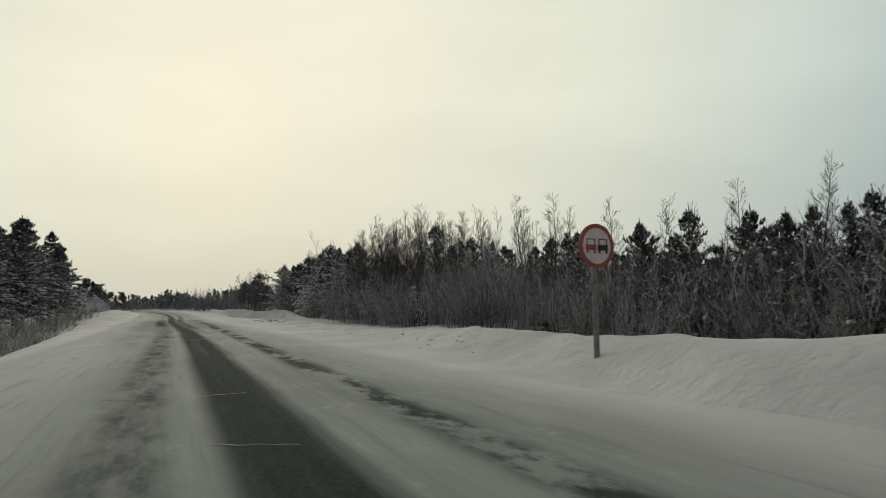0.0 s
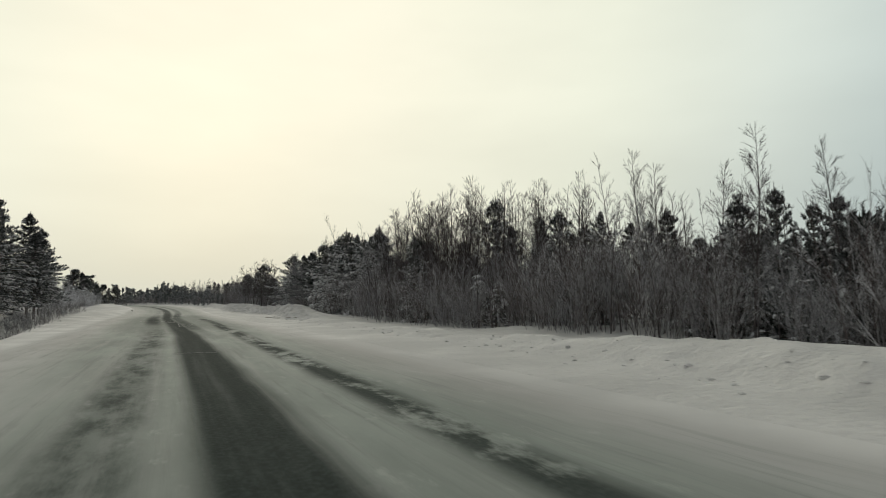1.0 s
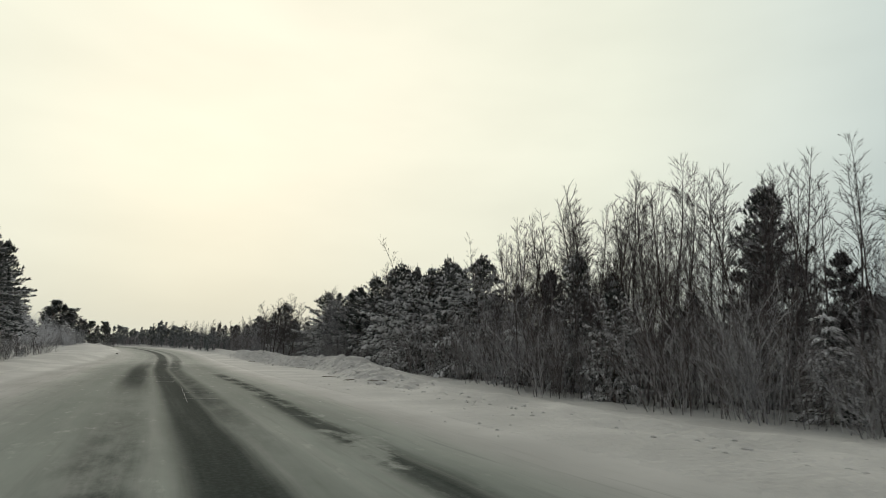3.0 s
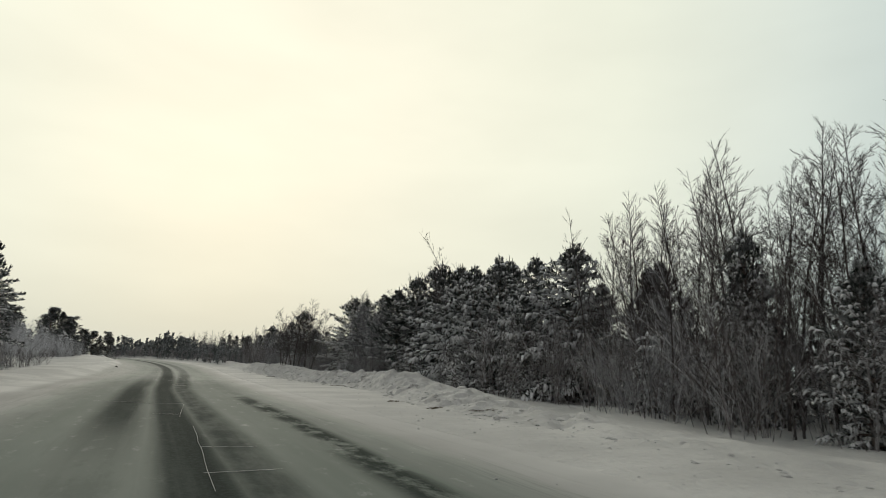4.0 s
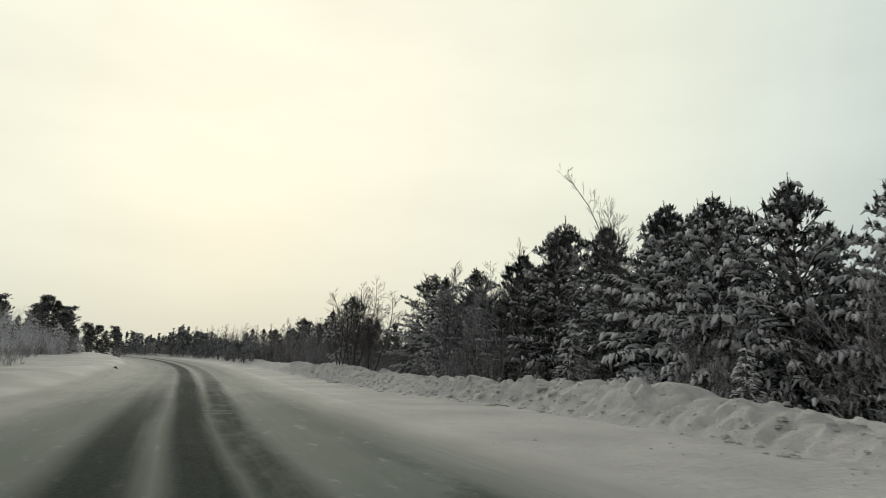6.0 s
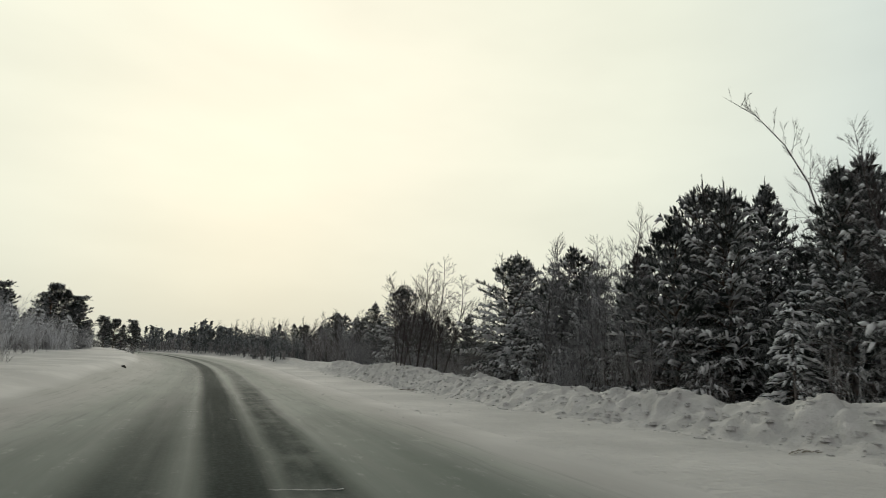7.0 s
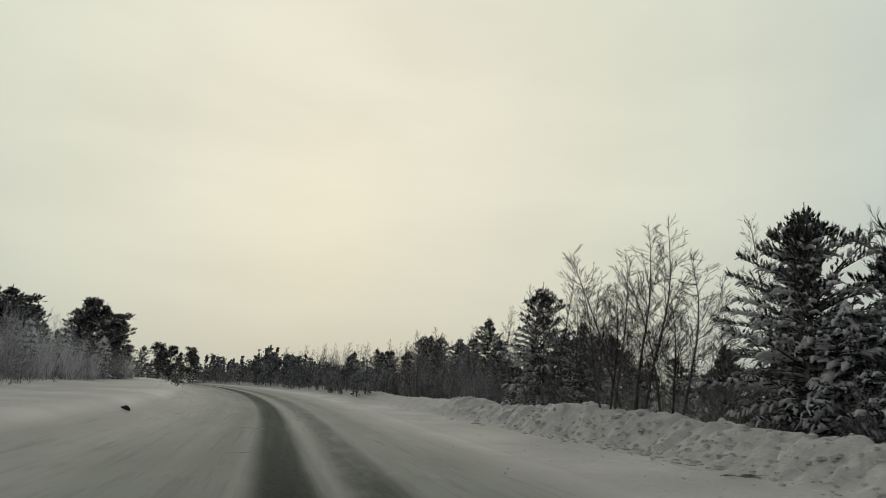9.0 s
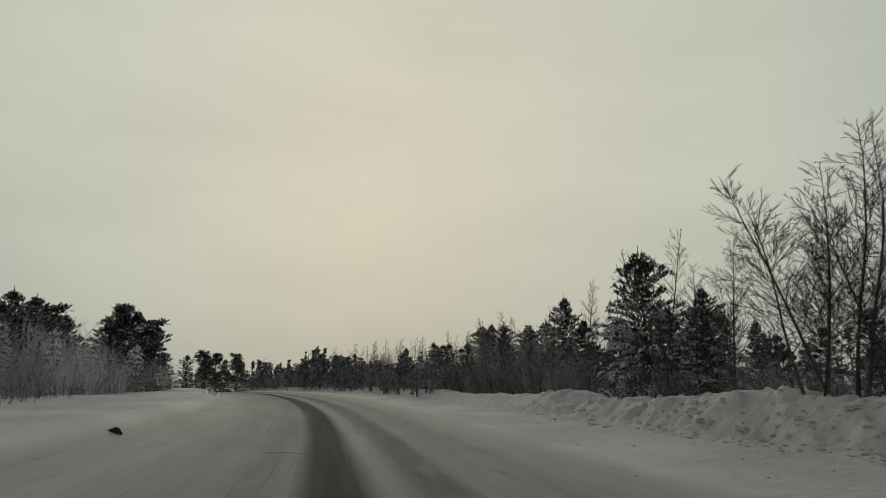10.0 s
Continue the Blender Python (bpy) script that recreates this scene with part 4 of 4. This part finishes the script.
# frosted scrub and dry stalks down the embankment
for _ in range(75):
    y = RNG.uniform(22, 112)
    x = float(np.interp(y, [20, 30, 46, 65, 112], [-5.8, -6.8, -7.6, -9.2, -11])) - RNG.uniform(0.2, 7)
    if free(x, y, 0.8):
        plant("frost", x, y, RNG.uniform(0.9, 2.0))
for _ in range(60):
    y = RNG.uniform(16, 70)
    x = float(np.interp(y, [16, 22, 30, 46, 65], [-3.9, -4.3, -4.9, -5.6, -7.0])) - RNG.uniform(0.0, 1.6)
    if free(x, y, 0.5):
        scatter("low", x, y, RNG.uniform(0.25, 0.7))
for _ in range(90):
    y = RNG.uniform(132, 166)
    x = float(np.interp(y, [132, 150, 166], [-13, -13, -13.5])) - abs(RNG.gauss(0, 3.0))
    if free(x, y, 0.9):
        plant("frost", x, y, RNG.uniform(0.9, 2.8))
for _ in range(60):
    y = RNG.uniform(122, 154)
    x = float(np.interp(y, [122, 140, 154], [-13.5, -12.5, -12.5])) - abs(RNG.gauss(0, 3.6))
    if free(x, y, 1.1):
        plant("rime", x, y, RNG.uniform(1.4, 3.2) + 0.12 * (-12 - x))
for x, y, h in ((-19, 148, 5.4), (-17.6, 150, 4.4), (-21.5, 149, 5.6), (-15.8, 152, 3.6), (-24, 150, 5.2), (-20.4, 151, 4.8), (-26, 149, 4.6)):
    plant("rime", x, y, h)
for x, y, h in ((-16.3, 157.6, 7.2), (-14.7, 158.2, 6.0), (-18.6, 158.5, 6.4), (-23.6, 156.5, 8.2), (-25.4, 156, 8.6), (-22, 158, 7.0), (-27, 157, 8.0), (-17, 195.5, 5.4), (-14.4, 196, 5.0), (-12.2, 196.5, 4.8), (-19.5, 195, 5.6)):
    plant("middle", x, y, h, None, 1.15)
for x, y, h in ((-14.6, 152, 3.4), (-17, 150, 4.2), (-20, 151, 4.6), (-15.5, 156, 3.8), (-13.4, 149, 2.6), (-18.4, 147.5, 3.6), (-21.8, 147, 4.0), (-23.5, 150.5, 5.0), (-16.2, 147, 2.8), (-25.5, 152, 5.2)):
    plant("sapling", x, y, h)
for _ in range(190):
    y = RNG.uniform(-10, 215)
    x = float(np.interp(y, [-10, 60, 90, 130, 150, 170, 215], [-22, -17, -17, -21, -20, -20, -34])) - RNG.uniform(0, 18)
    if free(x, y, 2.4):
        kind = RNG.choices(("middle", "back", "slim"), (1, 6, 2))[0]
        plant(kind, x, y, float(np.interp(y, [0, 90, 125, 160, 215], [8, 11, 7, 7, 6])) * RNG.uniform(0.6, 1.0))


build_thicket()


def far_woods():
    """Woods that close the view on all sides."""
    root, bare = Shape(), Shape()
    rng = random.Random(5)
    for n in range(2700):
        a = rng.uniform(0, math.tau)
        if n >= 2300:
            y = rng.uniform(146, 215)
            x = float(bend(y)) + rng.uniform(9.2, 17) / float(slant(y))
        elif n >= 1700:
            y = rng.uniform(-20, 205)
            x = edge_x(y) + rng.uniform(19, 45) if rng.random() < 0.5 else rng.uniform(-75, -38)
        elif rng.random() < 0.55:
            y = rng.uniform(212, 270)
            x = rng.uniform(-85, 90)
        else:
            r = rng.uniform(60, 130)
            x, y = 50 * math.cos(a) * r / 60 + (20 if math.cos(a) > 0 else -20), 60 + 130 * math.sin(a) * r / 75
            if abs(x - 4) < 46 and y > -30 or (abs(x) < 7 and y < 0):
                continue
        if abs(x - float(bend(y))) < 9:
            continue
        h = rng.uniform(2.5, 4.7) * (0.85 + 0.4 * float(wave(x, y, 9.0, 3.0)))
        z = ground_at(x, y)
        if rng.random() < (0.62 if n >= 2300 else 0.6 + 0.3 * float(wave(x, y, 14.0, 1.0))):
            h *= rng.uniform(0.6, 1.05) * (0.75 if n >= 2300 else 1.0)
            for k in range(90 if n >= 2300 else 60):
                t, b = rng.random(), rng.uniform(0, math.tau)
                p = Vector((x, y, z)) + Vector((math.cos(b), math.sin(b), 0)) * h * rng.uniform(0.02, 0.2) * (1.1 - t) + Vector((0, 0, h * 0.66 * t))
                d = Vector((0.45 * math.cos(b), 0.45 * math.sin(b), 1)) * h * rng.uniform(0.14, 0.3)
                o = d.orthogonal().normalized() * rng.uniform(0.015, 0.04)
                o.rotate(Matrix.Rotation(rng.uniform(0, math.pi), 3, d.normalized()))
                bare.add((p - o, p + o, p + d), ((0, 1, 2),))
            continue
        round_top = rng.random() < 0.6
        w = h * (rng.uniform(0.2, 0.32) if round_top else rng.uniform(0.12, 0.2))
        root.tube([Vector((x, y, z - 0.3)), Vector((x, y, z + h * 0.9))], [0.1, 0.03], 3)
        # ragged sprays of boughs round the stem
        for k in range(70):
            t = rng.random() ** 0.8
            r = w * ((1.0 - 0.5 * t ** 2) if round_top else (1.1 - t)) * rng.uniform(0.3, 1.1)
            b = rng.uniform(0, math.tau)
            p = Vector((x + r * math.cos(b), y + r * math.sin(b), z + h * (0.08 + 0.88 * t)))
            d = Vector((rng.uniform(-1, 1), rng.uniform(-1, 1), rng.uniform(-0.2, 0.9))).normalized() * h * rng.uniform(0.035, 0.08)
            o = d.orthogonal() * rng.uniform(0.4, 0.8)
            root.add((p - d * 0.6 - o, p - d * 0.6 + o, p + d, p + o * 0.3 + d * 0.2), ((0, 1, 2), (0, 3, 2)))
    # the pale far materials carry the distance haze in their base colour
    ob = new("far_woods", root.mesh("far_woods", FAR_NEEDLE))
    tagged(ob, "distant frosty pine woods closing the horizon, haze painted into their colour", "woods", kind="stuff")
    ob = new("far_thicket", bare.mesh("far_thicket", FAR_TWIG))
    tagged(ob, "distant bare thicket between the pine woods, painted haze-grey", "thicket", kind="stuff")


far_woods()


# ---------------------------------------------------------------- the road sign
def disc(shape, radius, y0, y1, inner=0.0, sides=40):
    """A round plate (or ring) standing in the x-z plane, from y0 to y1."""
    ring = [(math.cos(math.tau * k / sides), math.sin(math.tau * k / sides)) for k in range(sides)]
    v = [(radius * c, y, radius * s) for y in (y0, y1) for c, s in ring]
    f = [(k, (k + 1) % sides, sides + (k + 1) % sides, sides + k) for k in range(sides)]
    if inner:
        v += [(inner * c, y, inner * s) for y in (y0, y1) for c, s in ring]
        for k in range(sides):
            j = (k + 1) % sides
            f += [(2 * sides + k, 3 * sides + k, 3 * sides + j, 2 * sides + j), (k, 2 * sides + k, 2 * sides + j, j), (sides + k, sides + j, 3 * sides + j, 3 * sides + k)]
    else:
        f += [tuple(range(sides)), tuple(reversed(range(sides, 2 * sides)))]
    shape.add(v, f)


def box(shape, x0, x1, y0, y1, z0, z1):
    v = [(x, y, z) for x in (x0, x1) for y in (y0, y1) for z in (z0, z1)]
    shape.add(v, [(0, 1, 3, 2), (4, 6, 7, 5), (0, 4, 5, 1), (2, 3, 7, 6), (0, 2, 6, 4), (1, 5, 7, 3)])


def little_car(x, material, plate, label):
    """A car seen from behind: cabin outline, body and wheels."""
    s = Shape()
    g = 1.25
    for x0, x1, z0, z1 in ((-0.1, 0.1, -0.07, 0.015), (-0.085, -0.068, 0.015, 0.1), (0.068, 0.085, 0.015, 0.1), (-0.085, 0.085, 0.092, 0.108), (-0.09, -0.05, -0.115, -0.07), (0.05, 0.09, -0.115, -0.07)):
        box(s, x + g * x0, x + g * x1, -0.034, -0.028, g * z0, g * z1)
    part("pictogram", s, material, plate, label)


def road_sign(x, y, top):
    z = ground_at(x, y)
    root = thing("road_sign", "round red-rimmed no-overtaking sign on a grey post in the snow bank", "road sign")
    post = Shape()
    post.tube([Vector((0, 0.06, z - 0.5)), Vector((0, 0.06, (z + top) / 2)), Vector((0, 0.06, top + 0.3))], [0.055] * 3, 12)
    part("post", post, POST_METAL, root, "grey metal post")
    face, ring, back = Shape(), Shape(), Shape()
    disc(face, 0.36, -0.028, -0.005)
    disc(ring, 0.425, -0.034, 0.004, 0.345)
    disc(back, 0.42, 0.004, 0.012)
    plate = part("plate", face, SIGN_WHITE, root, "white round sign face")
    part("rim", ring, SIGN_RED, plate, "dull red rim")
    part("backing", back, POST_METAL, plate, "grey metal backing")
    little_car(-0.145, SIGN_RED, plate, "red car outline")
    little_car(0.15, SIGN_BLACK, plate, "black car outline")
    plate.location = (0, 0, top)
    strip = Shape()
    box(strip, -0.2, 0.2, -0.01, 0.006, top - 0.86, top - 0.72)
    part("small_plate", strip, POST_METAL, root, "small grey plate crusted with rime")
    root.matrix_basis = pose(x, y, 0, 0, 1.0, 4)
    return root


road_sign(8.05, 9.45, 2.48)


# ---------------------------------------------------------------- small things
def stone(x, y, size):
    s = Shape()
    rng = random.Random(3)
    s.blob(Vector((0, 0, 0.02)), size, size * 0.65, size * 0.9, rng, (0.8, 0.6), 3)
    ob = new("stone", s.mesh("stone", STONE))
    ob.matrix_basis = Matrix.Translation((x, y, ground_at(x, y) - 0.03)) @ pose(0, 0, 0, 0, 22, 0)
    return tagged(ob, "dark rough stone lying on the snowy verge", "stone")


stone(-4.6, 116.2, 0.17)


def clods():
    """Broken lumps of ploughed snow along the bank."""
    s, rng = Shape(), random.Random(21)
    for _ in range(1700):
        y = rng.choice((rng.uniform(14, 60), rng.uniform(58, 128), rng.uniform(58, 128), rng.gauss(84, 4), rng.gauss(100, 6), rng.gauss(112, 5)))
        u = float(np.interp(y, FOOT_Y, FOOT_X)) + rng.triangular(-0.5, 2.2, 0.6)
        x = u + float(bend(y))
        g = rng.choice((0.02, 0.025, 0.035, 0.05, 0.07, 0.1)) * rng.uniform(0.7, 1.3) * (0.6 if y < 58 else 1.0)
        a = rng.uniform(0, 3)
        s.blob(Vector((x, y, ground_at(x, y) - 0.2 * g)), g * rng.uniform(0.9, 1.7), g, g * rng.uniform(0.6, 1.0), rng, (math.cos(a), math.sin(a)), 2)
    # crumbs strewn over the shoulder
    for _ in range(480):
        y = rng.uniform(44, 126)
        u = rng.triangular(3.6, float(np.interp(y, FOOT_Y, FOOT_X)) + 0.6, float(np.interp(y, FOOT_Y, FOOT_X)))
        x = u + float(bend(y))
        g = rng.choice((0.01, 0.014, 0.02, 0.03)) * rng.uniform(0.7, 1.3)
        s.blob(Vector((x, y, ground_at(x, y) + 0.014)), g * rng.uniform(0.9, 2.0), g, g * 0.7, rng, (1, 0), 1)
    ob = new("snow_clods", s.mesh("snow_clods", CLOD))
    tagged(ob, "broken lumps of ploughed snow on the roadside bank", "snow clods", kind="stuff")


clods()


def grass_tuft(x, y, long):
    """Dry flattened stalks half buried in the snow."""
    s, rng = Shape(), random.Random(int(x * 31 + y * 7))
    for _ in range(22):
        a = rng.gauss(0.1, 0.3)
        p = Vector((rng.uniform(-long, long), rng.uniform(-0.1, 0.1), rng.uniform(-0.01, 0.02)))
        q = p + Vector((math.cos(a), math.sin(a), rng.uniform(-0.02, 0.12))) * rng.uniform(0.15, 0.5)
        s.tube([p, p.lerp(q, 0.5) + Vector((0, 0, 0.01)), q], [0.007, 0.006, 0.003], 3)
    ob = new("dry_grass", s.mesh("dry_grass", DRY_GRASS))
    ob.matrix_basis = pose(x, y, ground_at(x, y) + 0.02, 0, 0, RNG.uniform(0, 40))
    tagged(ob, "flattened dry grass stalks poking out of roadside snow", "dry grass", group="dry grass tufts")


for gx, gy, gl in ((10.6, 83.6, 0.7), (8.9, 64, 0.4), (9.6, 62, 0.45), (9.3, 103.9, 0.6), (8.6, 67.5, 0.3)):
    grass_tuft(gx, gy, gl)


def fallen_branch(x, y):
    """A broken twiggy branch lying on the snow."""
    s, rng = Shape(), random.Random(9)
    limb(s, Vector((0, 0, 0.04)), Vector((1, 0.2, 0.08)), 1.1, 0.022, 2, rng, 3, 0.12, 0.0)
    ob = new("fallen_branch", s.mesh("fallen_branch", TWIG))
    ob.matrix_basis = pose(x, y, ground_at(x, y), 0, 0, 20)
    tagged(ob, "dark broken twiggy branch lying on the snowy verge", "branch")


fallen_branch(12.7, 68.2)


def crack(x0, y0, x1, y1, wide=0.014):
    """A frost crack in the road, filled with snow."""
    s, rng = Shape(), random.Random(int(y0 * 10 + x0))
    n = 11
    pts = []
    for k in range(n):
        x, y = x0 + (x1 - x0) * k / (n - 1), y0 + (y1 - y0) * k / (n - 1)
        x += rng.uniform(-0.015, 0.015) * (abs(y1 - y0) > abs(x1 - x0))
        y += rng.uniform(-0.04, 0.04) * (abs(y1 - y0) < abs(x1 - x0))
        pts.append(Vector((x, y, ground_at(x, y) + 0.012)))
    s.tube(pts, [wide * rng.uniform(0.35, 1.3) for _ in pts], 6)
    s.v = [(a, b, pts[i // 6].z + 0.3 * (c - pts[i // 6].z)) for i, (a, b, c) in enumerate(s.v)]
    return part("crack", s, CLOD, road, "thin snow-filled crack across the asphalt")


for c in ((-0.6, 11.4, 0.6, 11.1), (0.9, 11.0, 1.86, 11.0), (2.9, 11.2, 3.64, 10.9), (1.05, 7.05, 1.95, 6.6, 0.007), (1.0, 31.0, 2.1, 30.7), (1.35, 59.3, 1.37, 52.1, 0.0045),
          (1.37, 55.8, 2.24, 55.7), (1.31, 53.3, 2.46, 53.4), (-1.4, 67.5, 0.0, 66.9, 0.02), (0.15, 66.6, 1.22, 66.5, 0.022), (2.87, 66.5, 3.94, 66.2, 0.018),
          (1.24, 66.2, 1.09, 61.5, 0.005), (0.45, 62.5, 1.06, 62.3, 0.016), (0.92, 81.3, 1.54, 81.2, 0.02), (0.8, 82.1, 1.6, 82.0, 0.016), (-0.4, 91.5, 0.0, 91.5),
          (0.6, 89.8, 0.8, 89.7), (-0.7, 107.0, -0.15, 107.2, 0.016), (1.2, 96.5, 2.4, 96.4), (-1.0, 114.3, 0.0, 113.8, 0.02)):
    crack(*c)
